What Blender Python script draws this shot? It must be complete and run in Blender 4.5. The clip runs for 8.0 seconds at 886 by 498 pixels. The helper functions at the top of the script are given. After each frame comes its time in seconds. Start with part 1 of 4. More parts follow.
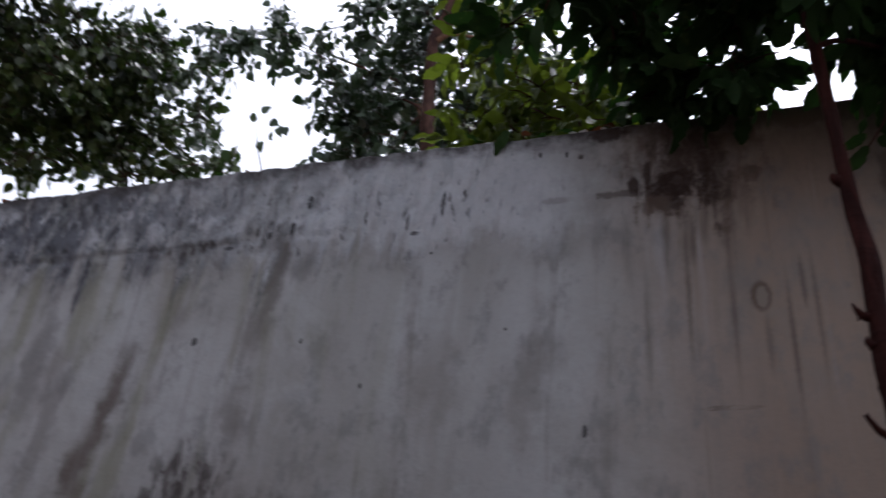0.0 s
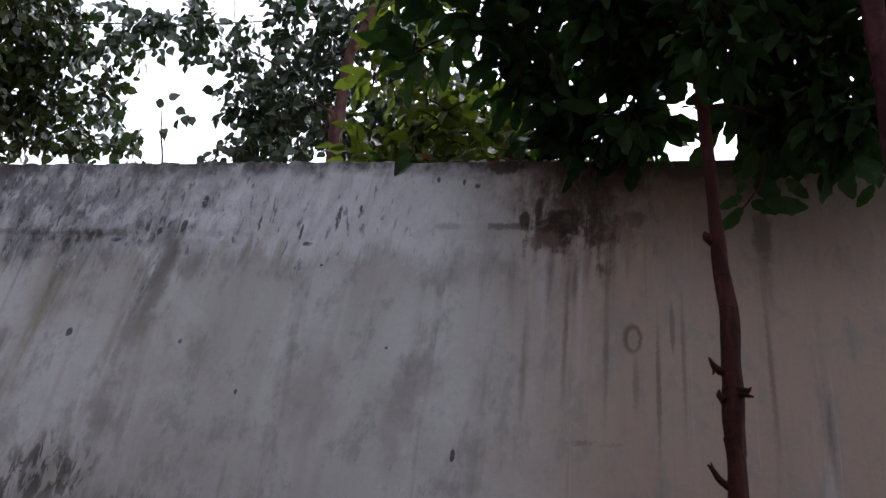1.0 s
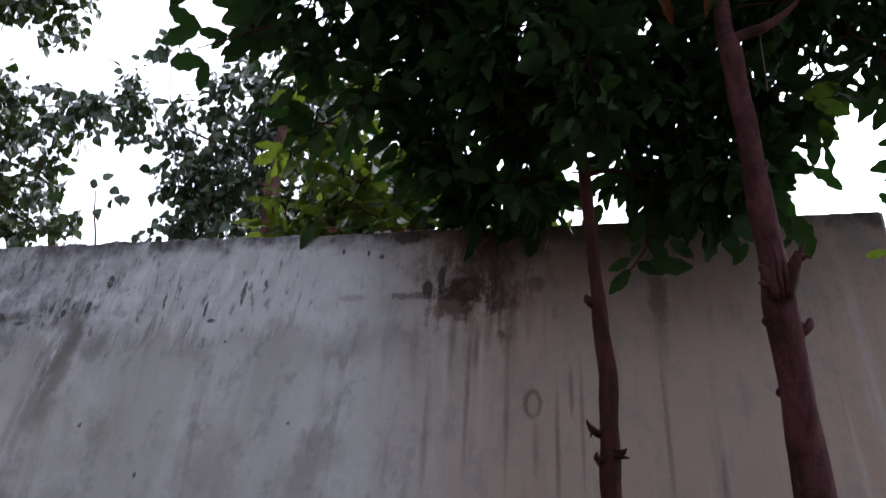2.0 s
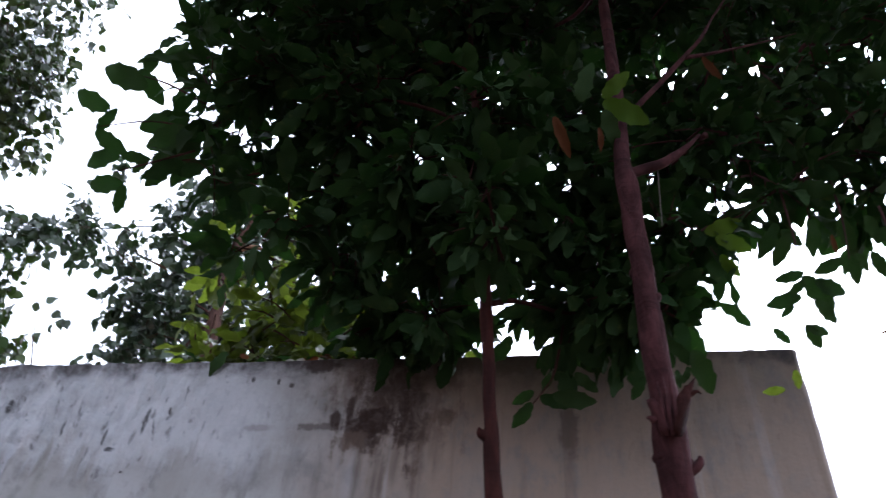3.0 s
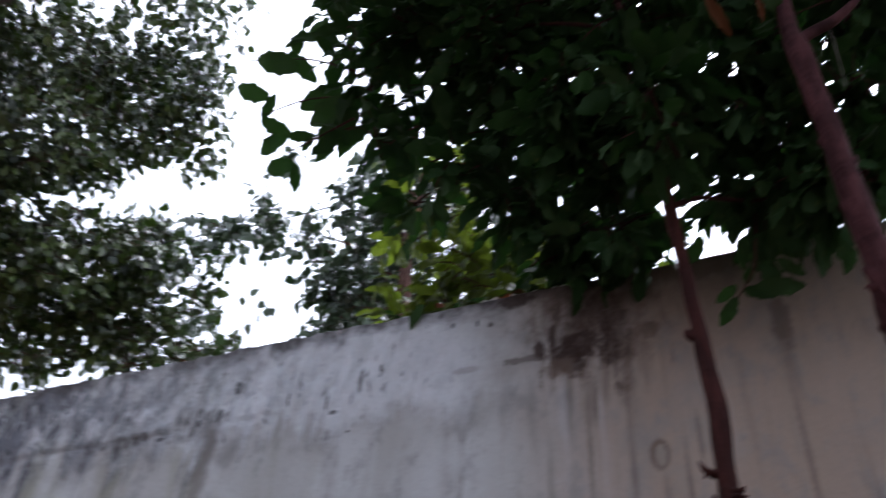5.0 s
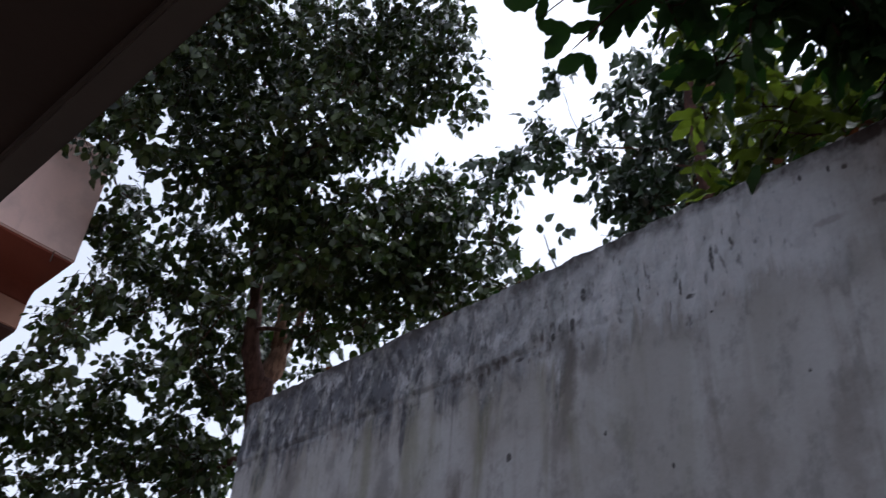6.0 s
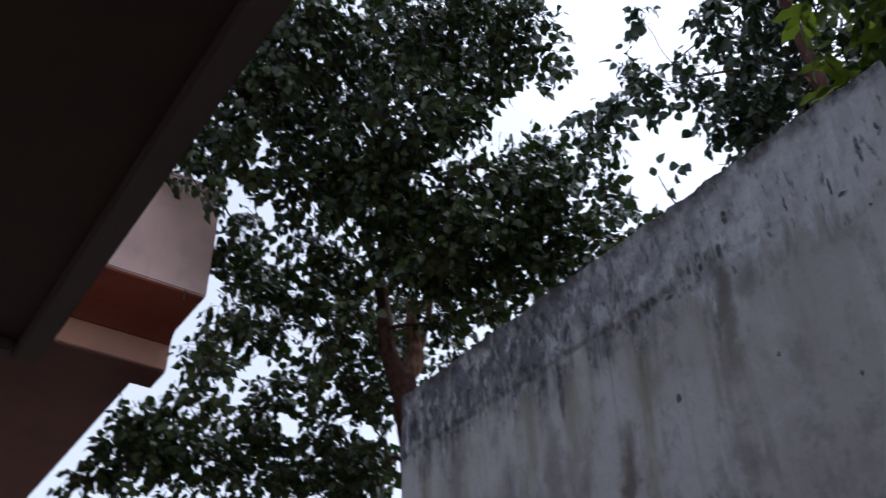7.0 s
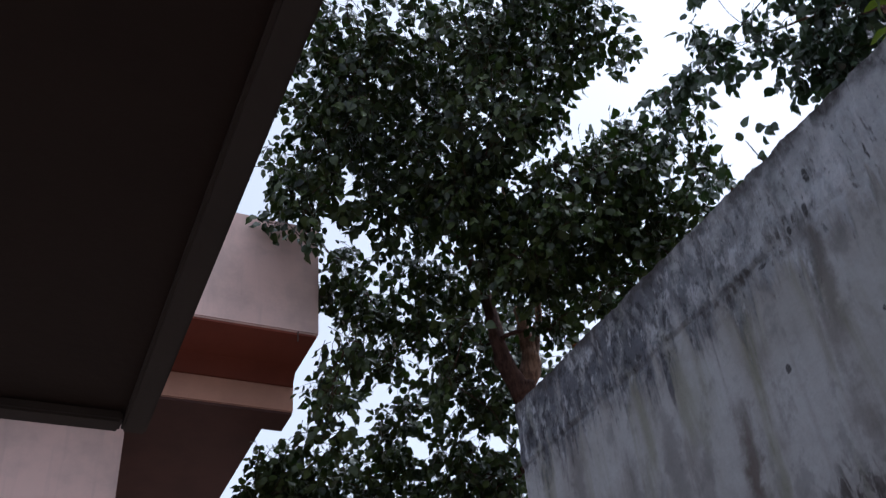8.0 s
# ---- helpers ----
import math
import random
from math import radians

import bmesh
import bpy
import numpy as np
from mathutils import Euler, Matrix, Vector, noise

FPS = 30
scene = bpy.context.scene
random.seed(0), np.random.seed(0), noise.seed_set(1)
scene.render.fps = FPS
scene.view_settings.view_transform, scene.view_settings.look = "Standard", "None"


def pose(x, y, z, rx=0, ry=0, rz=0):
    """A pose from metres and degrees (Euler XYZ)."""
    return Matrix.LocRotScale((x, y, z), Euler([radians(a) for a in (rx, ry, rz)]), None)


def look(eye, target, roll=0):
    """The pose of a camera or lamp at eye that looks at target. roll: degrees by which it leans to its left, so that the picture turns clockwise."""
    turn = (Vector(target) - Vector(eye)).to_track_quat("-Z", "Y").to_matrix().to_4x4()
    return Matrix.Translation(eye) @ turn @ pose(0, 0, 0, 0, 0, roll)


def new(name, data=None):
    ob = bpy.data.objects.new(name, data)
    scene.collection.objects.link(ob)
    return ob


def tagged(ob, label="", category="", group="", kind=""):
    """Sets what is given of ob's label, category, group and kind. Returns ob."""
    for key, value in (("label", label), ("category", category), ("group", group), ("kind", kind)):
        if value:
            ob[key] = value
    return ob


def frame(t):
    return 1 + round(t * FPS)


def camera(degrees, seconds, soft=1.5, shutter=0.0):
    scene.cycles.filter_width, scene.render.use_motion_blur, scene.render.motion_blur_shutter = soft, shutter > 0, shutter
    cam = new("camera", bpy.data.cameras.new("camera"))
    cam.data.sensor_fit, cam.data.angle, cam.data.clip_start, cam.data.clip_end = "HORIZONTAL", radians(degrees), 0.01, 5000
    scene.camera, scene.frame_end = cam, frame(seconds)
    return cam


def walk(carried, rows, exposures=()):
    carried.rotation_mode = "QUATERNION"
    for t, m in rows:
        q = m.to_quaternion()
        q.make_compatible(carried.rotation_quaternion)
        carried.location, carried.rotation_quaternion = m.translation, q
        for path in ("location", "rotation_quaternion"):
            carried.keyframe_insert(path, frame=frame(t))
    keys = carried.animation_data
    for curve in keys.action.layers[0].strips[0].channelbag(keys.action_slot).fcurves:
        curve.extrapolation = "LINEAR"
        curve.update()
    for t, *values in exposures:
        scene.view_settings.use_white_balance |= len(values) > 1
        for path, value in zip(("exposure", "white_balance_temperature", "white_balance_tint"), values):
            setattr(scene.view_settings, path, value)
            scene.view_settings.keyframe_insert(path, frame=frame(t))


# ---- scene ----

cam = camera(51.18, 8.0, soft=1.3, shutter=0.3)
PATH = [  # seconds, eye x y z, yaw, pitch, lean to the right
    (0.0, 0.732, -1.962, 1.500, 20.15, 33.42, -6.24),
    (0.2, 0.724, -1.961, 1.500, 15.08, 33.23, -6.78),
    (0.5, 0.726, -1.970, 1.496, 12.13, 32.33, -6.76),
    (1.0, 0.771, -2.000, 1.510, 12.98, 34.62, -7.97),
    (1.5, 0.855, -2.002, 1.509, 11.16, 35.99, -5.98),
    (1.7, 0.881, -2.002, 1.511, 10.71, 36.84, -5.16),
    (2.8, 1.091, -1.935, 1.544, 11.52, 46.54, -4.26),
    (3.0, 1.100, -1.937, 1.544, 9.59, 47.43, -4.98),
    (3.5, 1.127, -1.940, 1.545, 6.08, 47.63, -5.99),
    (4.0, 1.134, -1.933, 1.539, 6.80, 46.77, -6.27),
    (4.5, 1.131, -1.929, 1.538, 10.42, 46.08, -6.35),
    (4.8, 1.102, -1.928, 1.512, 17.13, 44.69, -5.23),
    (5.0, 1.087, -1.904, 1.518, 24.49, 43.23, -4.68),
    (5.2, 1.049, -1.908, 1.503, 30.52, 41.61, -3.42),
    (6.3, 0.831, -1.864, 1.489, 47.79, 36.38, -4.19),
    (6.5, 0.797, -1.861, 1.484, 48.24, 36.02, -2.34),
    (6.8, 0.777, -1.846, 1.485, 50.64, 36.01, -0.34),
    (7.0, 0.786, -1.851, 1.491, 54.11, 36.22, 1.27),
    (7.3, 0.816, -1.815, 1.512, 57.66, 38.08, 1.90),
    (7.5, 0.842, -1.815, 1.513, 59.31, 38.55, 3.36),
    (8.0, 0.834, -1.784, 1.498, 62.28, 37.14, 5.90),
]
walk(cam, [(t, pose(x, y, z, 90 + pitch, 0, yaw) @ pose(0, 0, 0, 0, 0, -lean)) for t, x, y, z, yaw, pitch, lean in PATH],
     exposures=[(0.0, 1.12, 5850, 16), (0.5, 1.36, 5900, 16), (1.7, 1.56, 5800, 16), (3.0, 2.07, 5550, 15), (4.5, 2.24, 5550, 15), (5.0, 1.88, 5650, 15), (5.2, 1.3, 5650, 14), (6.5, 0.76, 5550, 15), (8.0, 0.78, 5400, 14)])

# ---- sky and sun: bright hazy overcast ----
world = bpy.data.worlds.new("overcast_sky")
scene.world = world
world.use_nodes = True
wn, wl = world.node_tree.nodes, world.node_tree.links
sky = wn.new("ShaderNodeTexSky")
sky.sky_type, sky.sun_disc = "NISHITA", False
sky.sun_elevation, sky.sun_rotation = radians(66), radians(25)
sky.air_density, sky.dust_density, sky.ozone_density = 1.0, 4.0, 1.0
haze = wn.new("ShaderNodeHueSaturation")
haze.inputs["Saturation"].default_value = 0.13
wl.new(sky.outputs[0], haze.inputs["Color"])
wl.new(haze.outputs[0], wn["Background"].inputs["Color"])
wn["Background"].inputs["Strength"].default_value = 0.15
sun = new("sun", bpy.data.lights.new("sun", "SUN"))
sun.data.energy, sun.data.angle, sun.data.color = 0.8, radians(14), (1.0, 0.96, 0.9)
sun.matrix_world = look((1.8, 3.85, 9.6), (0, 0, 0))

# ---- materials ----


class Nodes:
    """A short way to write a material's node tree."""

    def __init__(self, name):
        self.mat = bpy.data.materials.new(name)
        self.mat.use_nodes = True
        self.tree = self.mat.node_tree
        self.bsdf = self.tree.nodes["Principled BSDF"]
        self.out = self.tree.nodes["Material Output"]

    def put(self, value, socket):
        if isinstance(value, bpy.types.NodeSocket):
            self.tree.links.new(value, socket)
        else:
            socket.default_value = (*value, 1.0) if isinstance(value, tuple) and len(value) == 3 and socket.type == "RGBA" else value

    def math(self, op, a, b=0.0, c=0.0, clamp=False):
        n = self.tree.nodes.new("ShaderNodeMath")
        n.operation, n.use_clamp = op, clamp
        for v, s in zip((a, b, c), n.inputs):
            self.put(v, s)
        return n.outputs[0]

    def coords(self, scale=(1, 1, 1)):
        n = self.tree.nodes.new("ShaderNodeTexCoord")
        m = self.tree.nodes.new("ShaderNodeMapping")
        m.inputs["Scale"].default_value = scale
        self.put(n.outputs["Object"], m.inputs["Vector"])
        return m.outputs[0]

    def noise(self, vec, scale, detail=4.0, rough=0.55, warp=0.0):
        n = self.tree.nodes.new("ShaderNodeTexNoise")
        self.put(vec, n.inputs["Vector"])
        for k, v in (("Scale", scale), ("Detail", detail), ("Roughness", rough), ("Distortion", warp)):
            n.inputs[k].default_value = v
        return n.outputs[0]

    def ramp(self, v, lo, hi, a=0.0, b=1.0):
        n = self.tree.nodes.new("ShaderNodeMapRange")
        n.interpolation_type = "SMOOTHSTEP"
        for x, s in zip((v, lo, hi, a, b), n.inputs):
            self.put(x, s)
        return n.outputs[0]

    def mix(self, f, a, b, mode="MIX"):
        n = self.tree.nodes.new("ShaderNodeMix")
        n.data_type, n.blend_type = "RGBA", mode
        self.put(f, n.inputs[0]), self.put(a, n.inputs[6]), self.put(b, n.inputs[7])
        return n.outputs[2]

    def bump(self, h, strength=0.4, dist=0.01):
        n = self.tree.nodes.new("ShaderNodeBump")
        n.inputs["Strength"].default_value, n.inputs["Distance"].default_value = strength, dist
        self.put(h, n.inputs["Height"])
        self.put(n.outputs[0], self.bsdf.inputs["Normal"])
        return n.outputs[0]

    def done(self, color, rough=0.8, spec=0.3):
        self.put(color, self.bsdf.inputs["Base Color"])
        self.put(rough, self.bsdf.inputs["Roughness"])
        self.bsdf.inputs["Specular IOR Level"].default_value = spec
        return self.mat


def plaster_material():
    n = Nodes("weathered_plaster")
    co = n.coords()
    sep = n.tree.nodes.new("ShaderNodeSeparateXYZ")
    n.put(co, sep.inputs[0])
    grain = n.math("SUBTRACT", n.noise(co, 9, 5, 0.65), 0.5)
    wob = n.math("MULTIPLY", grain, 0.16)
    x, z = n.math("ADD", sep.outputs[0], wob), n.math("ADD", sep.outputs[2], wob)
    wee = n.math("MULTIPLY", n.math("SUBTRACT", n.noise(co, 80, 3, 0.6), 0.5), 0.011)
    x1, z1 = n.math("ADD", sep.outputs[0], wee), n.math("ADD", sep.outputs[2], wee)
    x2, z2 = n.math("MULTIPLY_ADD", grain, 0.05, sep.outputs[0]), n.math("MULTIPLY_ADD", grain, 0.05, sep.outputs[2])
    big = n.noise(co, 1.3, 3)
    mid = n.noise(co, 5, 6, 0.6)
    blot = n.noise(n.coords((1, 1, 0.55)), 11, 5, 0.7)
    fine = n.noise(co, 60, 6, 0.7)
    drip = n.noise(n.coords((11, 1, 0.7)), 1.0, 6, 0.65, 0.5)
    thin = n.noise(n.coords((46, 1, 1.5)), 1.0, 5, 0.65, 0.3)
    wide = n.noise(n.coords((4.2, 1, 0.5)), 1.0, 4, 0.6, 0.4)
    col = n.mix(n.ramp(big, 0.35, 0.65), (0.262, 0.258, 0.254), (0.345, 0.352, 0.362))
    col = n.mix(n.ramp(wide, 0.45, 0.62, 0.0, 0.5), col, (0.212, 0.205, 0.196))
    # plaster browner to the east, with the shade there darkened in as well
    col = n.mix(n.ramp(x, 0.3, 0.85, 0.0, 0.85), col, (0.213, 0.160, 0.124))
    col = n.mix(n.ramp(mid, 0.5, 0.72, 0.0, 0.55), col, (0.170, 0.166, 0.161))
    col = n.mix(n.ramp(blot, 0.5, 0.64, 0.0, 0.5), col, (0.142, 0.142, 0.146))
    col = n.mix(n.math("MULTIPLY", n.ramp(drip, 0.52, 0.68, 0.0, 0.6), n.ramp(mid, 0.35, 0.6)), col, (0.156, 0.143, 0.135))
    col = n.mix(n.ramp(drip, 0.44, 0.3, 0.0, 0.45), col, (0.300, 0.302, 0.314))
    col = n.mix(n.math("MULTIPLY", n.ramp(thin, 0.54, 0.7, 0.0, 0.5), n.ramp(x, 0.2, 0.7, 0.08, 0.8)), col, (0.148, 0.116, 0.089))
    pale = n.noise(n.coords((3, 1, 1.6)), 2.2, 5, 0.68, 0.6)
    col = n.mix(n.math("MULTIPLY", n.ramp(pale, 0.5, 0.7, 0.0, 0.45), n.ramp(x, 0.75, 0.3, 0.08, 1.0)), col, (0.36, 0.37, 0.385))
    moss = n.math("MULTIPLY", n.ramp(n.noise(n.coords((6, 1, 0.8)), 1.1, 4, 0.6, 0.5), 0.5, 0.66), n.ramp(x, 0.2, -0.7, 0.0, 0.55))
    col = n.mix(moss, col, (0.15, 0.15, 0.095))
    run0 = n.math("ADD", z, n.math("MULTIPLY", n.math("SUBTRACT", drip, 0.5), 0.6))
    coat = n.math("MULTIPLY", n.math("MULTIPLY", n.ramp(run0, 2.86, 2.97), n.ramp(x, 0.5, 0.2)), n.ramp(x, -1.1, -0.3, 0.25, 1.0))
    col = n.mix(n.math("MULTIPLY", coat, 0.72), col, (0.49, 0.515, 0.55))
    # soot-grey algae along the old top coat, heavier to the west
    west = n.ramp(x, 0.1, -1.4, 0.1, 1.0)
    run = n.math("ADD", z, n.math("MULTIPLY", n.math("SUBTRACT", drip, 0.5), 0.95))
    algae = n.math("MULTIPLY", n.math("MULTIPLY", n.ramp(run, 2.84, 3.0), west), n.ramp(blot, 0.36, 0.54, 0.3, 1.0))
    col = n.mix(n.math("MULTIPLY", algae, 0.85), col, (0.06, 0.065, 0.084))
    pit = n.math("MULTIPLY", n.ramp(n.noise(n.coords((1, 1, 0.3)), 52, 4, 0.6, 0.3), 0.58, 0.68), n.math("MULTIPLY", n.ramp(run, 2.84, 2.92), n.ramp(x, 0.4, 0.0, 0.15, 0.6)))
    col = n.mix(pit, col, (0.045, 0.043, 0.047))
    crust = n.math("MULTIPLY", n.ramp(n.noise(n.coords((1, 1, 0.4)), 34, 4, 0.7), 0.5, 0.62), n.math("MULTIPLY", n.ramp(run, 2.84, 2.98), west))
    col = n.mix(n.math("MULTIPLY", crust, 0.75), col, (0.024, 0.023, 0.028))
    ridge = n.math("MULTIPLY", n.ramp(n.noise(n.coords((1, 1, 0.35)), 22, 4, 0.7), 0.54, 0.66), n.math("MULTIPLY", n.ramp(run, 2.84, 2.98), n.ramp(x, 0.5, 0.1)))
    col = n.mix(n.math("MULTIPLY", ridge, 0.6), col, (0.44, 0.45, 0.48))
    rim = n.math("MULTIPLY", n.ramp(z, 3.165, 3.24), n.ramp(blot, 0.36, 0.58, 0.35, 1.0))
    col = n.mix(rim, col, (0.055, 0.05, 0.052))

    def spot(col, cx, cz, rx, rz, tint, amount, gate=None, sharp=False):
        u, w = ((x, z), (x1, z1), (x2, z2))[int(sharp)]
        dx, dz = n.math("DIVIDE", n.math("SUBTRACT", u, cx), rx), n.math("DIVIDE", n.math("SUBTRACT", w, cz), rz)
        d = n.math("SQRT", n.math("ADD", n.math("MULTIPLY", dx, dx), n.math("MULTIPLY", dz, dz)))
        m = n.ramp(d, 1.1, 0.7 if sharp == 1 and rz < 0.1 else 0.25, 0.0, amount)
        return n.mix(n.math("MULTIPLY", m, gate) if gate is not None else m, col, tint)
    hollow_dark = (0.025, 0.023, 0.024)
    patch = n.ramp(n.noise(co, 17, 6, 0.75), 0.38, 0.54)
    streaky = n.ramp(n.noise(n.coords((13, 1, 1.6)), 1.0, 4, 0.6, 1.0), 0.36, 0.62, 0.25, 1.0)
    dabs = n.ramp(n.noise(n.coords((1, 1, 0.34)), 36, 4, 0.62, 0.8), 0.44, 0.6, 0.12, 1.0)
    ragged = n.math("ADD", n.math("MULTIPLY", n.math("SUBTRACT", n.noise(n.coords((20, 1, 3.0)), 1.0, 6, 0.7, 0.8), 0.5), 2.2), n.math("MULTIPLY", n.math("SUBTRACT", n.noise(co, 17, 6, 0.68), 0.5), 1.7))

    def blotch(col, cx, cz, rx, rz, tint, amount):
        dx, dz = n.math("DIVIDE", n.math("SUBTRACT", sep.outputs[0], cx), rx), n.math("DIVIDE", n.math("SUBTRACT", sep.outputs[2], cz), rz)
        d = n.math("ADD", n.math("SQRT", n.math("ADD", n.math("MULTIPLY", dx, dx), n.math("MULTIPLY", dz, dz))), ragged)
        return n.mix(n.ramp(d, 1.15, 0.55, 0.0, amount), col, tint)
    brown = (0.022, 0.012, 0.009)
    crumb = n.ramp(n.noise(n.coords((1, 1, 0.6)), 30, 5, 0.7, 0.5), 0.36, 0.58, 0.55, 1.0)
    umber, tan = (0.036, 0.023, 0.018), (0.085, 0.062, 0.05)
    for cx, cz, w, h, tint, amount in ((0.68, 3.16, 0.2, 0.24, tan, 0.75), (0.65, 3.13, 0.085, 0.18, umber, 0.85), (0.725, 3.06, 0.045, 0.2, umber, 0.8), (0.60, 3.0, 0.06, 0.065, brown, 0.95), (0.65, 3.02, 0.075, 0.045, brown, 0.9), (0.715, 3.0, 0.022, 0.11, brown, 0.85)):
        col = blotch(col, cx, cz, w, h, tint, n.math("MULTIPLY", crumb, amount))
    for cx, cz, w, h, tint, amount in ((0.57, 2.96, 0.04, 0.035, tan, 0.8), (0.49, 3.005, 0.06, 0.016, umber, 0.6), (0.527, 3.03, 0.02, 0.028, brown, 0.85), (0.56, 3.06, 0.012, 0.05, brown, 0.8), (0.32, 3.005, 0.04, 0.014, (0.13, 0.12, 0.115), 0.4), (0.82, 3.03, 0.03, 0.03, umber, 0.5), (0.46, 3.215, 0.06, 0.03, brown, 0.85), (0.95, 3.22, 0.22, 0.06, tan, 0.75), (0.384, 3.145, 0.01, 0.012, brown, 0.8)):
        col = blotch(col, cx, cz, w, h, tint, amount)
    col = blotch(col, 1.14, 2.98, 0.03, 0.10, (0.05, 0.038, 0.03), 0.6)
    for cx, cz, h in ((0.60, 2.91, 0.10), (0.645, 2.87, 0.14), (0.69, 2.9, 0.12), (0.755, 2.88, 0.16), (0.80, 2.94, 0.12)):
        col = spot(col, cx, cz, 0.022, h, (0.08, 0.06, 0.048), 0.6, streaky, 2)
    col = spot(col, 1.15, 3.18, 0.5, 0.12, (0.117, 0.093, 0.077), 0.6, n.ramp(blot, 0.35, 0.55))
    for cx, cz, w, h in ((0.60, 2.86, 0.014, 0.14), (0.647, 2.72, 0.009, 0.30), (0.665, 2.84, 0.012, 0.10), (0.747, 2.72, 0.010, 0.36), (1.135, 2.84, 0.018, 0.18), (1.127, 2.62, 0.009, 0.30), (1.02, 2.75, 0.012, 0.2), (0.93, 2.62, 0.008, 0.2), (0.905, 2.7, 0.007, 0.08), (0.87, 2.55, 0.008, 0.24), (1.24, 2.5, 0.014, 0.3), (0.55, 2.6, 0.012, 0.2)):
        col = spot(col, cx, cz, w, h, (0.07, 0.053, 0.043), 0.6, streaky, True)
    for cx, cz, w, h, tint, amount in ((-0.483, 2.90, 0.045, 0.13, (0.10, 0.092, 0.09), 0.75), (-0.48, 2.76, 0.04, 0.14, (0.12, 0.11, 0.105), 0.7), (-1.21, 2.62, 0.055, 0.26, (0.13, 0.125, 0.125), 0.65),
                                       (-1.10, 2.42, 0.05, 0.3, (0.14, 0.13, 0.128), 0.55), (-1.42, 2.5, 0.08, 0.34, (0.12, 0.112, 0.11), 0.6), (-1.72, 2.7, 0.06, 0.34, (0.11, 0.10, 0.098), 0.6), (-0.52, 2.42, 0.05, 0.12, (0.12, 0.107, 0.10), 0.55), (0.02, 2.5, 0.09, 0.2, (0.17, 0.155, 0.145), 0.5), (0.26, 2.42, 0.06, 0.2, (0.16, 0.145, 0.135), 0.5)):
        col = spot(col, cx, cz, w, h, tint, amount)
    for cx, cz, w, h in ((-0.892, 2.575, 0.045, 0.11), (-0.915, 2.44, 0.045, 0.14), (-0.945, 2.27, 0.06, 0.18)):
        col = spot(col, cx, cz, w, h, (0.066, 0.048, 0.038), 0.8, streaky)
    for cx, cz, w, h in ((-0.63, 2.26, 0.13, 0.12), (-0.55, 2.24, 0.1, 0.1), (-0.70, 2.12, 0.16, 0.2), (-0.38, 2.12, 0.16, 0.12), (-0.53, 2.99, 0.12, 0.05), (-0.8, 2.96, 0.2, 0.03)):
        col = spot(col, cx, cz, w, h, (0.05, 0.043, 0.041), 0.9, dabs)
    # ragged lower edge of the old top coat
    lip = n.math("ABSOLUTE", n.math("SUBTRACT", z2, 2.972))
    lip = n.math("MULTIPLY", n.ramp(lip, 0.012, 0.003), n.math("MULTIPLY", n.ramp(x, -0.55, -0.95), n.ramp(mid, 0.4, 0.55, 0.05, 0.32)))
    col = n.mix(lip, col, (0.06, 0.057, 0.062))
    # chips, nail holes and scratches: dark spots that paint the shade of their hollows
    for cx, cz, w, h in ((-0.69, 2.64, 0.011, 0.015), (0.0, 3.03, 0.007, 0.05), (-0.10, 2.98, 0.005, 0.032), (-0.23, 3.01, 0.0045, 0.028), (-0.075, 2.94, 0.016, 0.007), (0.06, 3.06, 0.005, 0.015), (-0.02, 2.87, 0.005, 0.004),
                         (-0.17, 2.48, 0.004, 0.009), (0.40, 2.34, 0.006, 0.018), (-0.46, 3.0, 0.011, 0.025), (-0.53, 2.98, 0.009, 0.014), (-0.66, 2.95, 0.018, 0.008), (-0.42, 3.09, 0.008, 0.026), (0.345, 3.16, 0.005, 0.012), (0.27, 3.17, 0.006, 0.014), (-0.36, 2.62, 0.006, 0.008), (0.2, 2.62, 0.005, 0.006)):
        col = spot(col, cx, cz, w, h, hollow_dark, 0.85, n.ramp(n.noise(co, 70, 3), 0.3, 0.5, 0.45, 1.0), True)
    col = spot(col, 0.81, 2.665, 0.026, 0.045, (0.09, 0.068, 0.052), 0.9, None, True)
    col = spot(col, 0.812, 2.662, 0.015, 0.034, (0.20, 0.172, 0.15), 0.85, None, True)
    col = spot(col, 0.818, 2.54, 0.011, 0.10, (0.120, 0.101, 0.086), 0.7, None, True)
    col = spot(col, 0.72, 2.385, 0.075, 0.007, (0.117, 0.093, 0.077), 0.7, patch, True)
    col = n.mix(n.ramp(fine, 0.4, 0.8, 0.0, 0.14), col, (0.120, 0.116, 0.115))
    h = n.math("ADD", n.math("MULTIPLY", mid, 0.5), n.math("ADD", n.math("MULTIPLY", fine, 0.10), n.math("MULTIPLY", blot, 0.5)))
    lump = n.math("MULTIPLY", n.noise(n.coords((1, 1, 0.5)), 30, 4, 0.6), n.math("MULTIPLY", n.ramp(run0, 2.84, 2.95), n.ramp(x, 0.45, 0.1)))
    h = n.math("ADD", h, n.math("SUBTRACT", n.math("MULTIPLY", lump, 1.3), n.math("MULTIPLY", pit, 0.4)))
    n.bump(h, 0.7, 0.016)
    return n.done(col, 0.92, 0.2)


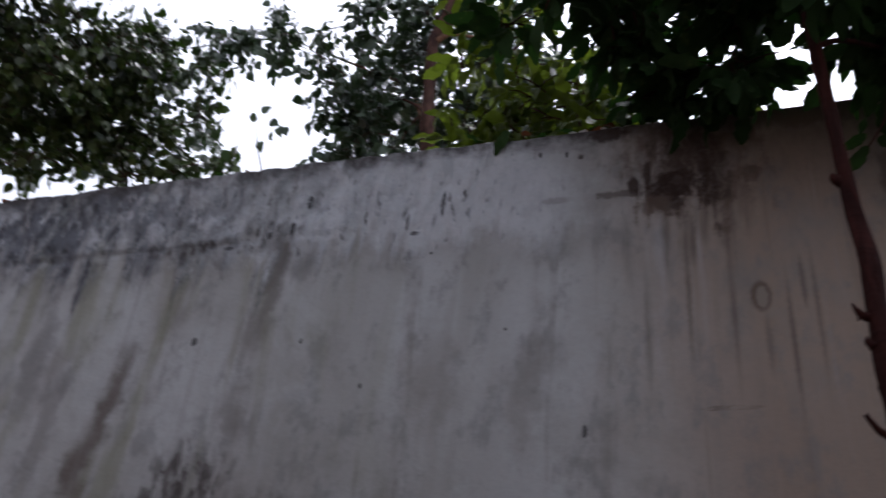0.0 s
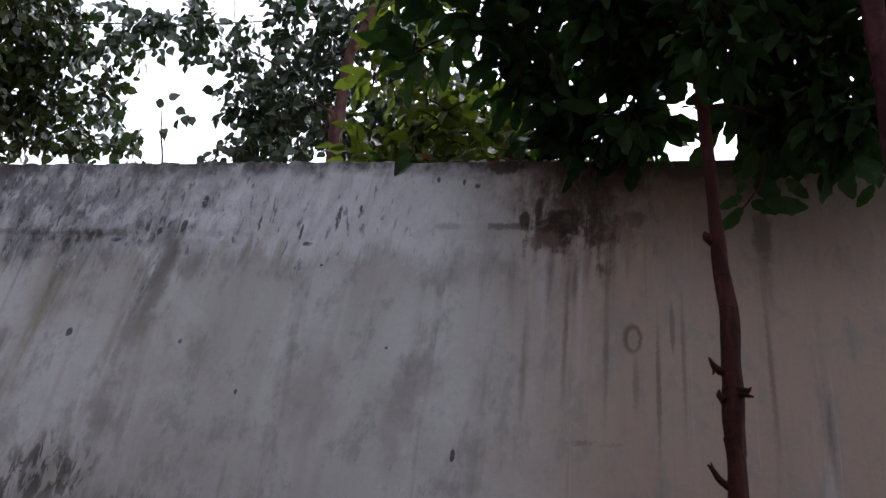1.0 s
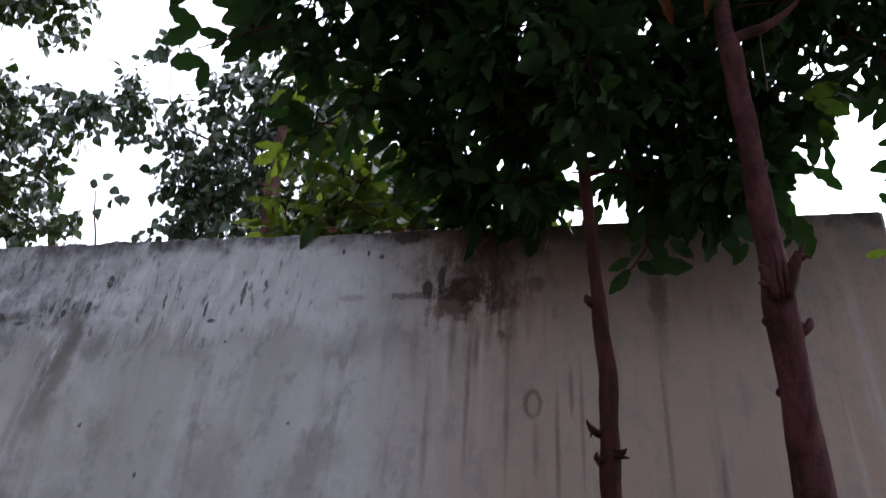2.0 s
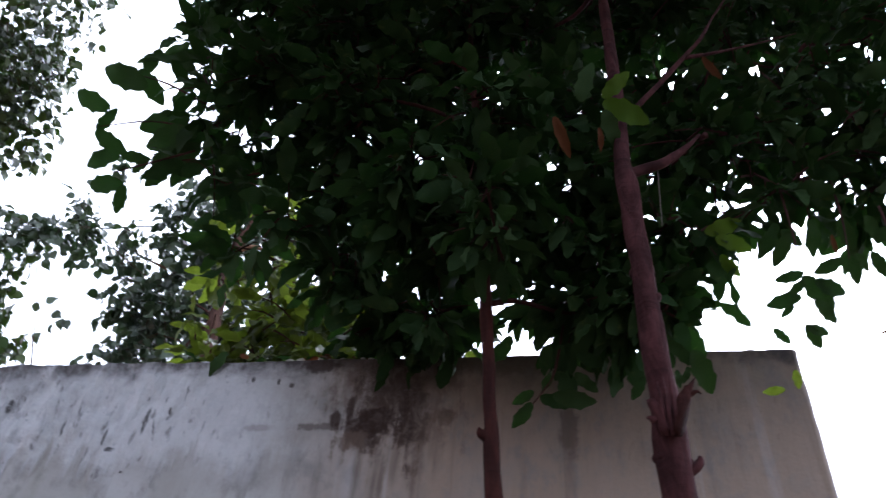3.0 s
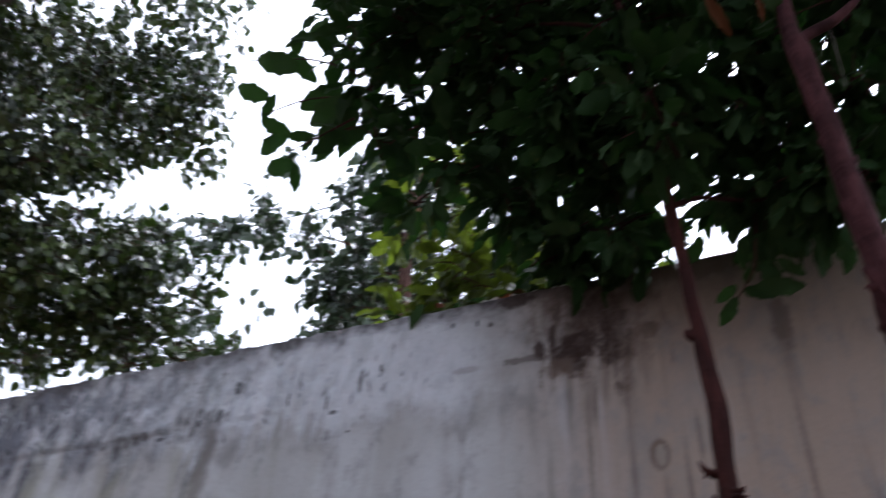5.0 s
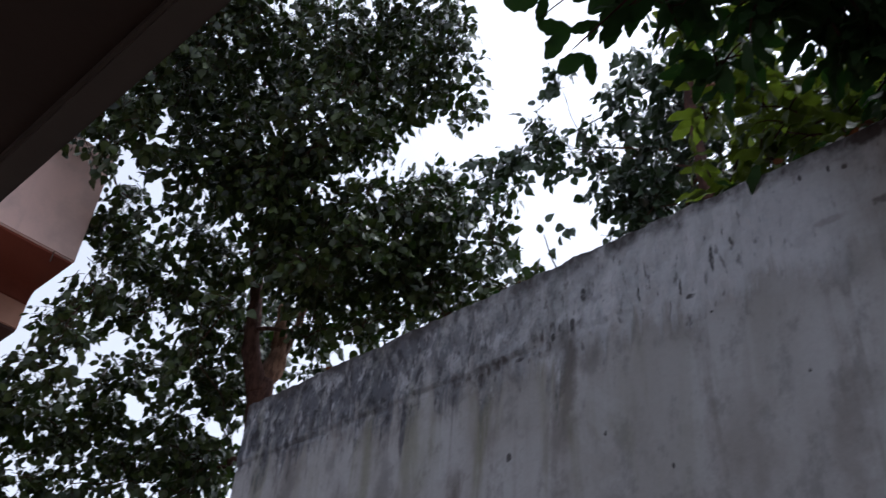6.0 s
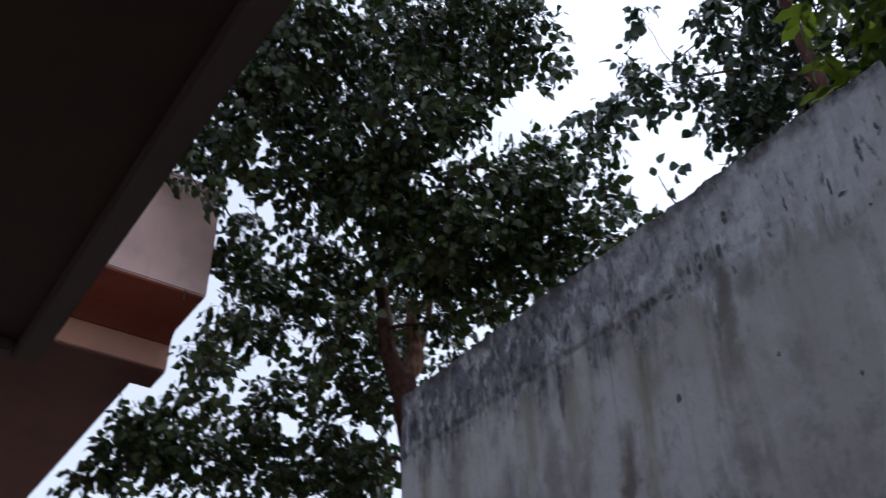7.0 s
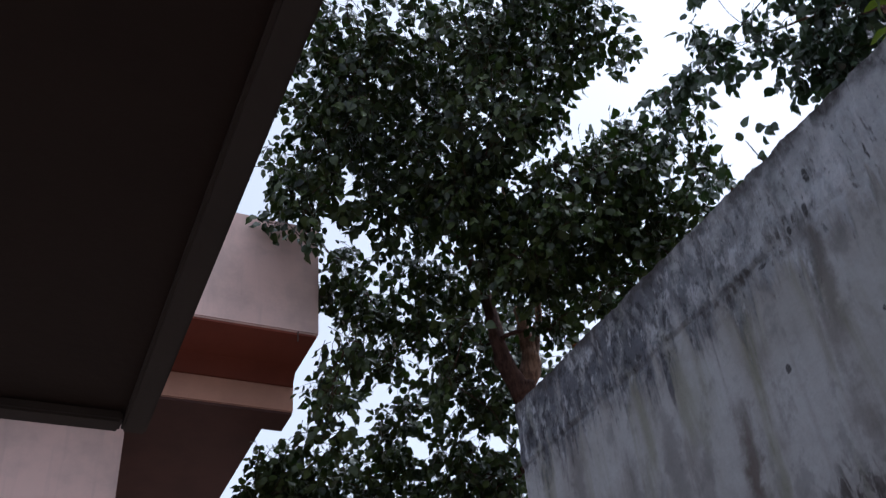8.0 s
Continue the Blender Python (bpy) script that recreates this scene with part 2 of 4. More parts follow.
def paint_material(name, color, dirt, rough=0.75):
    n = Nodes(name)
    co = n.coords()
    a, b = n.noise(co, 2.2, 5, 0.6), n.noise(co, 45, 4, 0.6)
    streak = n.noise(n.coords((9, 9, 0.7)), 1.0, 4)
    col = n.mix(n.ramp(a, 0.38, 0.7, 0.0, 0.65), color, dirt)
    col = n.mix(n.ramp(streak, 0.55, 0.75, 0.0, 0.35), col, dirt)
    n.bump(n.math("ADD", b, n.math("MULTIPLY", a, 0.5)), 0.25, 0.006)
    return n.done(col, rough, 0.25)


def bark_material(name, light, dark, rings=True):
    n = Nodes(name)
    co = n.coords((1, 1, 0.25))
    a, b = n.noise(co, 30, 5, 0.65, 0.5), n.noise(n.coords(), 7, 4)
    c = n.noise(n.coords((2, 2, 40)), 1.5, 3)
    col = n.mix(n.ramp(a, 0.35, 0.65), dark, light)
    col = n.mix(n.ramp(b, 0.5, 0.7, 0.0, 0.5), col, tuple(v * 0.55 for v in dark))
    if rings:
        col = n.mix(n.ramp(c, 0.58, 0.68, 0.0, 0.5), col, tuple(v * 0.5 for v in dark))
    n.bump(n.math("ADD", a, n.math("MULTIPLY", c, 0.5)), 0.8, 0.008)
    return n.done(col, 0.88, 0.1)


def leaf_material(name, dark, light, through_tint, share=0.4, gloss=0.4, spec=0.3):
    n = Nodes(name)
    rnd = n.math("FRACT", n.math("ADD", n.tree.nodes.new("ShaderNodeNewGeometry").outputs["Random Per Island"],
                                 n.tree.nodes.new("ShaderNodeObjectInfo").outputs["Random"]))
    tone = n.mix(rnd, dark, light)
    blotch = n.noise(n.coords(), 38, 3)
    tone = n.mix(n.ramp(blotch, 0.55, 0.8, 0.0, 0.35), tone, (0.10, 0.11, 0.03))
    n.put(tone, n.bsdf.inputs["Base Color"])
    n.bsdf.inputs["Roughness"].default_value = gloss
    n.bsdf.inputs["Specular IOR Level"].default_value = spec
    n.bump(n.noise(n.coords(), 120, 2), 0.15, 0.002)
    tr = n.tree.nodes.new("ShaderNodeBsdfTranslucent")
    n.put(n.mix(rnd, through_tint, tuple(v * 0.6 for v in through_tint)), tr.inputs["Color"])
    mixer = n.tree.nodes.new("ShaderNodeMixShader")
    mixer.inputs[0].default_value = share
    n.put(n.bsdf.outputs[0], mixer.inputs[1]), n.put(tr.outputs[0], mixer.inputs[2])
    n.put(mixer.outputs[0], n.out.inputs["Surface"])
    return n.mat


def ground_material():
    n = Nodes("packed_soil")
    co = n.coords()
    a, b = n.noise(co, 0.8, 5), n.noise(co, 25, 6, 0.7)
    col = n.mix(n.ramp(a, 0.35, 0.7), (0.115, 0.092, 0.07), (0.165, 0.137, 0.11))
    col = n.mix(n.ramp(b, 0.45, 0.7, 0.0, 0.6), col, (0.075, 0.06, 0.045))
    n.bump(b, 0.7, 0.02)
    return n.done(col, 0.95, 0.2)


PLASTER = plaster_material()
PINK = paint_material("pink_wall_paint", (0.62, 0.435, 0.385), (0.40, 0.305, 0.275))
SALMON = paint_material("salmon_band_paint", (0.48, 0.26, 0.185), (0.37, 0.2, 0.145))
# salmon paint as it looks in the balcony's shadow, mixed as a separate colour
SALMON_SHADE = paint_material("shaded_salmon_paint", (0.185, 0.048, 0.029), (0.15, 0.04, 0.025))
# the deep shade under the porch slab is put into this dark colour
SOFFIT_SHADE = paint_material("shade_darkened_soffit", (0.038, 0.024, 0.019), (0.028, 0.018, 0.015))
# red-brown, darkened to hold the shade below the projecting floor
EAVES_SHADE = paint_material("shade_darkened_eaves", (0.08, 0.038, 0.032), (0.06, 0.029, 0.025))
EDGE = paint_material("grey_drip_band", (0.07, 0.057, 0.05), (0.05, 0.042, 0.038))
SOIL = ground_material()
BARK_RED = bark_material("reddish_sapling_bark", (0.058, 0.022, 0.024), (0.024, 0.0085, 0.0095))
BARK_DARK = bark_material("dark_red_sapling_bark", (0.036, 0.011, 0.009), (0.015, 0.0045, 0.004))
BARK_PALE = bark_material("peepal_bark", (0.085, 0.045, 0.034), (0.035, 0.019, 0.016), False)
BARK_OCHRE = bark_material("pale_ochre_bark", (0.25, 0.15, 0.10), (0.10, 0.055, 0.038), False)
LEAF_NEAR = leaf_material("broad_leaf", (0.011, 0.024, 0.009), (0.019, 0.036, 0.012), (0.026, 0.075, 0.010), 0.14, 0.72, 0.06)
LEAF_LIME = leaf_material("young_lime_leaf", (0.010, 0.018, 0.005), (0.065, 0.09, 0.010), (0.115, 0.165, 0.010), 0.37, 0.5, 0.25)
LEAF_YOUNG = leaf_material("fresh_lime_leaf", (0.03, 0.065, 0.005), (0.062, 0.105, 0.008), (0.08, 0.16, 0.006), 0.3, 0.6, 0.12)
LEAF_DEAD = leaf_material("dry_orange_leaf", (0.07, 0.026, 0.012), (0.10, 0.04, 0.018), (0.08, 0.026, 0.010), 0.3, 0.65, 0.12)
LEAF_GREY = leaf_material("glossy_peepal_leaf", (0.008, 0.017, 0.009), (0.058, 0.088, 0.046), (0.03, 0.07, 0.012), 0.17, 0.34, 0.45)
LEAF_PEEPAL = leaf_material("peepal_leaf", (0.004, 0.009, 0.003), (0.062, 0.085, 0.022), (0.035, 0.08, 0.009), 0.15, 0.36, 0.34)
CABLE = paint_material("black_cable_sheath", (0.03, 0.03, 0.035), (0.02, 0.02, 0.02), 0.5)

# ---- builders ----


def thing(name, loc, label, category, group="", kind=""):
    ob = new(name)
    ob.empty_display_size = 0.2
    ob.location = loc
    return tagged(ob, label, category, group, kind)


def anchor(ob):
    v = Vector((0, 0, 0))
    while ob is not None:
        v += ob.location
        ob = ob.parent
    return v


def mesh_part(name, me, material, parent=None, label="", smooth=False):
    """One mesh, in world coordinates, as an object under a thing or part."""
    if parent is not None:
        me.transform(Matrix.Translation(-anchor(parent)))
    me.materials.append(material)
    if smooth:
        me.polygons.foreach_set("use_smooth", [True] * len(me.polygons))
    ob = new(name, me)
    ob.parent = parent
    if label:
        ob["label"] = label
    return ob


def part(name, bm, material, parent=None, label="", smooth=False):
    me = bpy.data.meshes.new(name)
    bmesh.ops.recalc_face_normals(bm, faces=bm.faces)
    bm.to_mesh(me)
    bm.free()
    return mesh_part(name, me, material, parent, label, smooth)


def block(x0, x1, y0, y1, z0, z1, bevel=0.008):
    bm = bmesh.new()
    bmesh.ops.create_cube(bm, size=1)
    for v in bm.verts:
        v.co = Vector((x0 + (v.co.x + 0.5) * (x1 - x0), y0 + (v.co.y + 0.5) * (y1 - y0), z0 + (v.co.z + 0.5) * (z1 - z0)))
    if bevel:
        bmesh.ops.bevel(bm, geom=bm.edges[:], offset=bevel, segments=2, affect="EDGES")
    return bm


def smooth_path(points, steps):
    """A rounded line through points (Catmull-Rom), each x, y, z, radius."""
    pts = [Vector(p) for p in points]
    pts = [pts[0] * 2 - pts[1], *pts, pts[-1] * 2 - pts[-2]]
    out = []
    for i in range(1, len(pts) - 2):
        a, b, c, d = pts[i - 1:i + 3]
        for k in range(steps):
            t = k / steps
            out.append(0.5 * (2 * b + (c - a) * t + (2 * a - 5 * b + 4 * c - d) * t * t + (3 * b - a - 3 * c + d) * t ** 3))
    return out + [pts[-2]]


def tube(bm, points, sides=10, steps=6, rough=0.0, seed=0.0):
    """A limb along points (x, y, z, radius), with an uneven skin."""
    line = smooth_path([(*p,) for p in points], steps) if len(points) > 2 else [Vector(p) for p in points]
    prev = None
    for i, p in enumerate(line):
        c = Vector(p[:3])
        r = max(p[3], 0.001)
        d = (Vector(line[min(i + 1, len(line) - 1)][:3]) - Vector(line[max(i - 1, 0)][:3])).normalized()
        side = d.cross(Vector((0.31, 0.9, 0.17))).normalized()
        up = d.cross(side)
        ring = []
        for k in range(sides):
            a = 2 * math.pi * k / sides
            w = side * math.cos(a) + up * math.sin(a)
            rr = r * (1 + rough * noise.noise(Vector((c.x * 9 + seed + w.x * 1.7, c.y * 9 + w.y * 1.7, c.z * 9 + w.z * 1.7))))
            ring.append(bm.verts.new(c + w * rr))
        if prev:
            for k in range(sides):
                bm.faces.new((prev[k], prev[(k + 1) % sides], ring[(k + 1) % sides], ring[k]))
        else:
            bm.faces.new(ring)
        prev = ring
    bm.faces.new(prev)
    return bm


def blade(half_width, rows, fold, arch, wave):
    """A leaf one unit long along +y, its face up: columns left, midrib, right; returns points and faces."""
    pts, faces = [], []
    for i in range(rows + 1):
        t = i / rows
        w = half_width(t)
        z = -arch * t * t
        for s in (-1, 0, 1):
            pts.append((s * w, t, z + abs(s) * fold * w + (wave * math.sin(t * 11 + s) * w if s else 0)))
    for i in range(rows):
        for s in (0, 1):
            a = i * 3 + s
            faces.append((a, a + 1, a + 4, a + 3))
    return np.array(pts), faces


def broad_width(t):
    """Oblong leaf with a wavy margin and a short point."""
    return (0.215 + 0.022 * math.sin(t * 21) + 0.010 * math.sin(t * 37 + 1)) * math.sin(math.pi * min(1, t ** 0.92 * 0.97 + 0.025)) ** 0.62


def heart_width(t):
    """Rounded peepal leaf with a short drip tip."""
    if t < 0.36:
        return 0.375 * math.sqrt(max(0.0, 1 - ((t - 0.36) / 0.37) ** 2)) + 0.01
    if t < 0.8:
        return 0.375 * (1 - ((t - 0.36) / 0.5) ** 2) ** 0.8 + 0.01
    return 0.125 * ((1 - t) / 0.2) ** 1.5 + 0.006


BROAD = [blade(broad_width, 12, f, a, w) for f, a, w in ((0.22, 0.25, 0.25), (0.12, 0.12, -0.28), (0.35, 0.38, 0.2))]
NARROW = [blade(lambda t: 0.62 * broad_width(t), 10, f, a, w) for f, a, w in ((0.9, 0.5, 0.3), (0.6, 0.35, -0.4), (0.8, 0.6, 0.3))]
HEART = [blade(heart_width, 9, f, a, w) for f, a, w in ((0.18, 0.22, 0.1), (0.32, 0.4, -0.12), (0.08, 0.12, 0.14))]


def leaf_frame(d, normal):
    """Rotation that lays a blade's +y along d with its face towards normal."""
    y = Vector(d).normalized()
    x = y.cross(Vector(normal))
    if x.length < 1e-3:
        x = y.cross(Vector((0.4, 0.3, 0.86)))
    x.normalize()
    z = x.cross(y)
    return Matrix((x, y, z)).transposed()


def joined_leaves(leaves, shapes):
    """One mesh of many leaves: (place, rotation, size, shape)."""
    pts, faces, base = [], [], 0
    for place, rot, size, k in leaves:
        p, f = shapes[k]
        pts.append(p @ (np.array(rot).T * size) + np.array(place))
        faces += [tuple(i + base for i in q) for q in f]
        base += len(p)
    me = bpy.data.meshes.new("leaves")
    me.from_pydata(np.concatenate(pts).tolist(), [], faces)
    return me


def ball(rng):
    while True:
        v = Vector((rng.uniform(-1, 1), rng.uniform(-1, 1), rng.uniform(-1, 1)))
        if v.length < 1:
            return v


def grow(rng, clumps, length, cover, droop, twig, share):
    """Twigs and leaves of clumps (x, y, z, radius); share: a leaf's area in squares of its length. Returns twig lines and leaves."""
    twigs, leaves = [], []
    for cx, cy, cz, r in clumps:
        c = Vector((cx, cy, cz))
        count = max(1, round(cover * math.pi * (r + 0.2 * length) ** 2 / (share * length * length * 0.6) / 5.5))
        for _ in range(count):
            off = ball(rng)
            e = (off + ball(rng) * 0.9 + Vector((0, 0, -0.25 * droop))).normalized()
            long = twig * rng.uniform(0.6, 1.25)
            a = c + off * r * 0.95 - e * long * 0.65
            b = a + e * long
            bend = (a + b) / 2 + Vector((0, 0, 0.12 * long))
            twigs.append((a, bend, b))
            n = rng.randint(3, 6)
            for i in range(n + 1):
                t = (i + 0.8) / (n + 0.8)
                p = a.lerp(bend, t * 2) if t < 0.5 else bend.lerp(b, min(1, t * 2 - 1))
                side = e.cross(Vector((0, 0, 1))) * (1 if i % 2 else -1)
                d2 = e * rng.uniform(0.2, 0.9) + side * rng.uniform(0.4, 1.1) + ball(rng) * 0.6 + Vector((0, 0, -droop))
                if i == n:
                    d2 = e + Vector((0, 0, -droop * 0.6))
                up = Vector((rng.gauss(0, 0.6), rng.gauss(0, 0.6), 1.0)) if droop < 0.8 else Vector((rng.gauss(0, 1), rng.gauss(0, 1), 0.5))
                size = length * rng.uniform(0.6, 1.2)
                p = p + d2.normalized() * size * 0.22
                leaves.append((p, leaf_frame(d2, up), size, rng.randrange(3)))
    return twigs, leaves


def leaf_meshes(shapes, material):
    out = []
    for p, f in shapes:
        me = bpy.data.meshes.new("leaf")
        me.from_pydata(p.tolist(), [], f)
        me.materials.append(material)
        me.polygons.foreach_set("use_smooth", [True] * len(me.polygons))
        out.append(me)
    return out


def lone_leaf(tree, me, place, d, up, size, label=""):
    ob = new("leaf", me)
    ob.parent = tree
    ob.matrix_basis = Matrix.LocRotScale(Vector(place) - anchor(tree), leaf_frame(d, up).to_quaternion(), (size,) * 3)
    if label:
        ob["label"] = label
    return ob


def hung_leaf(tree, me, leaf, y, i, label=""):
    """A single leaf from its stalk (x0, z0) to its tip (x1, z1), hanging at depth y with its underside to the yard."""
    x0, z0, x1, z1 = leaf
    up = (0.4 * math.sin(i * 2.3), -0.6 - 0.2 * math.sin(i * 1.7), -0.75 + 0.15 * math.sin(i * 3.1))
    d = Vector((x1 - x0, 1.07 * (z0 - z1), z1 - z0))
    return lone_leaf(tree, me, (x0, y, z0), d, up, 1.02 * d.length, label)


def foliage(tree, rng, clumps, shapes, material, bark, length, cover, droop, twig, share, singles, near, twig_radius=0.003):
    """Crown of a tree: twigs, single leaves on the near side, the rest joined."""
    twigs, leaves = grow(rng, clumps, length, cover, droop, twig, share)
    bm = bmesh.new()
    for a, m, b in twigs:
        tube(bm, [(*a, twig_radius * 1.3), (*m, twig_radius), (*b, twig_radius * 0.5)], 3, 2)
    part("brushwood", bm, bark, tree)["kind"] = "stuff"
    leaves.sort(key=lambda leaf: near(leaf[0]))
    meshes = leaf_meshes(shapes, material)
    at = anchor(tree)
    for place, rot, size, k in leaves[:singles]:
        ob = new("leaf", meshes[k])
        ob.parent = tree
        ob.matrix_basis = Matrix.LocRotScale(place - at, rot.to_quaternion(), (size,) * 3)
    mesh_part("crown", joined_leaves(leaves[singles:], shapes), material, tree, "", True)["kind"] = "stuff"


def wider(clumps, k):
    return [(x, y, z, r * k) for x, y, z, r in clumps]


def limbs(tree, rng, main, clumps, bark, thick, name="limb"):
    """Boughs to every clump, each springing from the nearest wood; main: x, y, z of the wood that stands already."""
    nodes = [(Vector(p), thick) for p in main]
    for c in sorted(clumps, key=lambda c: min((Vector(c[:3]) - p).length for p, _ in nodes)):
        end = Vector(c[:3])
        p, r = min(nodes, key=lambda q: (q[0] - end).length + (0.35 if q[0].z > end.z else 0.0) * (q[0] - end).length)
        r = max(r * 0.72, thick * 0.22)
        gap = (end - p).length
        m1 = p.lerp(end, 0.35) + ball(rng) * gap * 0.12 + Vector((0, 0, 0.05 * gap))
        m2 = p.lerp(end, 0.7) + ball(rng) * gap * 0.12 + Vector((0, 0, 0.06 * gap))
        bm = tube(bmesh.new(), [(*p, r), (*m1, r * 0.85), (*m2, r * 0.7), (*end, r * 0.45)], 6, 3, 0.15)
        part(name, bm, bark, tree, "", True)
        nodes += [(m1, r * 0.85), (m2, r * 0.7), (end, r * 0.5)]


# ---- ground ----
bm = bmesh.new()
bmesh.ops.create_grid(bm, x_segments=60, y_segments=60, size=1)
for v in bm.verts:
    s = Vector((v.co.x, v.co.y))
    k = 6 + 900 * max(abs(s.x), abs(s.y)) ** 4
    v.co = Vector((s.x * k, s.y * k, -0.01 + 0.012 * noise.noise(Vector((s.x * 9, s.y * 9, 0)))))
tagged(part("ground", bm, SOIL), "packed brown soil of the narrow yard", "ground", kind="structure")

# ---- boundary wall ----
WL, WR, TOP = -2.085, 1.747, 3.243


def wall_relief(x, z):
    h = 0.006 * noise.noise(Vector((x * 2.2, 0, z * 2.2))) + 0.0025 * noise.noise(Vector((x * 9, 3, z * 7)))
    coat = min(1, max(0, (z - 2.93) / 0.05)) * min(1, max(0, (0.35 - x) / 0.5))
    h += coat * (0.006 + 0.013 * noise.noise(Vector((x * 15, 7, z * 5))) + 0.008 * noise.noise(Vector((x * 33, 1, z * 17))))
    joint = 2.965 + 0.018 * noise.noise(Vector((x * 3, 5, 0)))
    if x < -0.25:
        h -= 0.007 * max(0, 1 - abs(z - joint) / 0.018) * (0.6 + noise.noise(Vector((x * 5, 9, 2))))
    return h


nx, nz = 330, 200
pts, faces = [], []
for j in range(nz + 1):
    for i in range(nx + 1):
        x = WL + (WR - WL) * i / nx
        w = j / nz
        z = 1.2 + (TOP - 1.2) * (w ** 0.9) if j else 0.0
        y = -wall_relief(x, z)
        if j == nz:
            z += 0.007 * noise.noise(Vector((x * 7, 0, 0))) + 0.005 * noise.noise(Vector((x * 31, 0, 0))) + (0.006 * noise.noise(Vector((x * 70, 0, 3))) if x < 0.75 else 0.0)
            y += 0.012
        if i in (0, nx):
            x += 0.006 * noise.noise(Vector((z * 9, 4, i)))
            y += 0.008
        pts.append((x, y, z))
row = nx + 1
for j in range(nz):
    for i in range(nx):
        a = j * row + i
        faces.append((a, a + 1, a + 1 + row, a + row))
base = len(pts)
pts += [(WL, 0.24, 0), (WR, 0.24, 0), (WR, 0.24, TOP), (WL, 0.24, TOP)]
faces.append((base + 1, base, base + 3, base + 2))
faces.append(tuple(nz * row + i for i in range(nx + 1)) + (base + 2, base + 3))
faces.append((*[j * row for j in range(nz, -1, -1)][::-1], base + 3, base)[::-1])
faces.append(tuple(j * row + nx for j in range(nz + 1))[::-1] + (base + 1, base + 2)[:0] + (base + 1, base + 2))
me = bpy.data.meshes.new("wall")
me.from_pydata(pts, [], faces)
tagged(mesh_part("wall_north", me, PLASTER), "tall grey cement-plastered boundary wall, streaked and stained", "wall", kind="structure")

# ---- house ----
house = thing("house", (-4.0, -4.0, 0), "pink painted house with a flat porch slab and projecting upper floor", "house")
part("wall", block(-12, -6.80, -8.0, -1.03, 0, 5.462, 0.006), PINK, house)
part("back_wall", block(-1.158, 1.6, -4.4, -4.15, 0, 2.51, 0.01), PINK, house)
part("porch_slab", block(-1.165, 1.6, -4.4, -1.545, 2.505, 2.64, 0.008), SOFFIT_SHADE, house, "underside of the porch slab, its shade put into a dark brown colour")
part("drip_band", block(-1.155, 1.6, -1.597, -1.5425, 2.479, 2.506, 0.006), EDGE, house, "grey drip band under the slab edge")
part("drip_band", block(-1.157, -1.098, -4.14, -1.6, 2.479, 2.506, 0.006), EDGE, house)
part("edge_beam", block(-6.80, -6.45, -7.9, 0.356, 5.47, 5.866, 0.012), SALMON, house, "salmon painted edge beam under the balcony")
part("beam_soffit", block(-6.795, -6.456, -7.88, 0.348, 5.448, 5.474, 0.004), EAVES_SHADE, house, "underside of the edge beam, its shade put into a red-brown colour")
part("floor_slab", block(-12, -6.78, -7.9, 0.170, 5.489, 5.866, 0.01), SALMON, house, "salmon painted floor slab")
part("overhang_soffit", block(-11.99, -6.79, -7.88, 0.163, 5.455, 5.493, 0), EAVES_SHADE, house, "underside of the floor slab, its shade put into a red-brown colour")
part("balcony_soffit", block(-11.9, -5.785, -7.85, 0.36, 5.862, 5.884, 0), SALMON_SHADE, house, "underside of the balcony, shaded salmon paint given as a terracotta colour")
bm = bmesh.new()
rows = []
for i in range(9):  # added hollow quarter round between soffit and edge beam, standing in for soft shade
    a = math.pi / 2 * i / 8
    p = (-6.447 + 0.15 * (1 - math.sin(a)), 5.863 - 0.143 * (1 - math.cos(a)))
    rows.append([bm.verts.new((p[0], y, p[1])) for y in (-7.88, 0.35)])
rows.append([bm.verts.new((-6.455, y, 5.863)) for y in (-7.88, 0.35)])
for p, q in zip(rows, rows[1:] + rows[:1]):
    bm.faces.new((p[0], p[1], q[1], q[0]))
part("shade_cove", bm, SALMON_SHADE, house, "added hollow strip, coloured as the shade under the balcony", True)
part("parapet", block(-12, -5.767, -7.9, 0.375, 5.882, 7.08, 0.012), PINK, house)
part("drip_spike", tube(bmesh.new(), [(-5.78, 0.19, 5.9, 0.006), (-5.78, 0.19, 5.79, 0.005)], 6), EDGE, house, "pale hardened plaster drip")

# ---- saplings in front of the wall ----
rng = random.Random(4)

def stub(tree, points, label="", bark=BARK_RED, rough=0.35):
    part("twig_stub", tube(bmesh.new(), points, 7, 4, rough, 5), bark, tree, label, True)


slim = thing("tree", (0.992, -0.45, 0), "slim young tree with thorny reddish trunk and broad dark leaves", "tree", "saplings by the wall")
bm = bmesh.new()
tube(bm, [(0.992, -0.45, -0.05, 0.0218), (0.992, -0.455, 1.0, 0.0202), (0.974, -0.450, 2.106, 0.0180), (0.976, -0.445, 2.189, 0.0178), (0.979, -0.435, 2.301, 0.0175), (0.981, -0.425, 2.424, 0.0168), (0.978, -0.410, 2.561, 0.0160), (0.969, -0.416, 2.75, 0.0147), (0.957, -0.442, 3.0, 0.0134), (0.94, -0.478, 3.25, 0.0118), (0.92, -0.5, 3.6, 0.0092), (0.88, -0.5, 4.2, 0.0067), (0.85, -0.48, 4.8, 0.0034)], 12, 14, 0.5, 3)
part("trunk", bm, BARK_DARK, slim, "", True)
stub(slim, [(0.975, -0.430, 2.347, 0.0090), (0.956, -0.440, 2.349, 0.0080), (0.946, -0.450, 2.355, 0.0050), (0.939, -0.450, 2.370, 0.0015)], "", BARK_DARK)
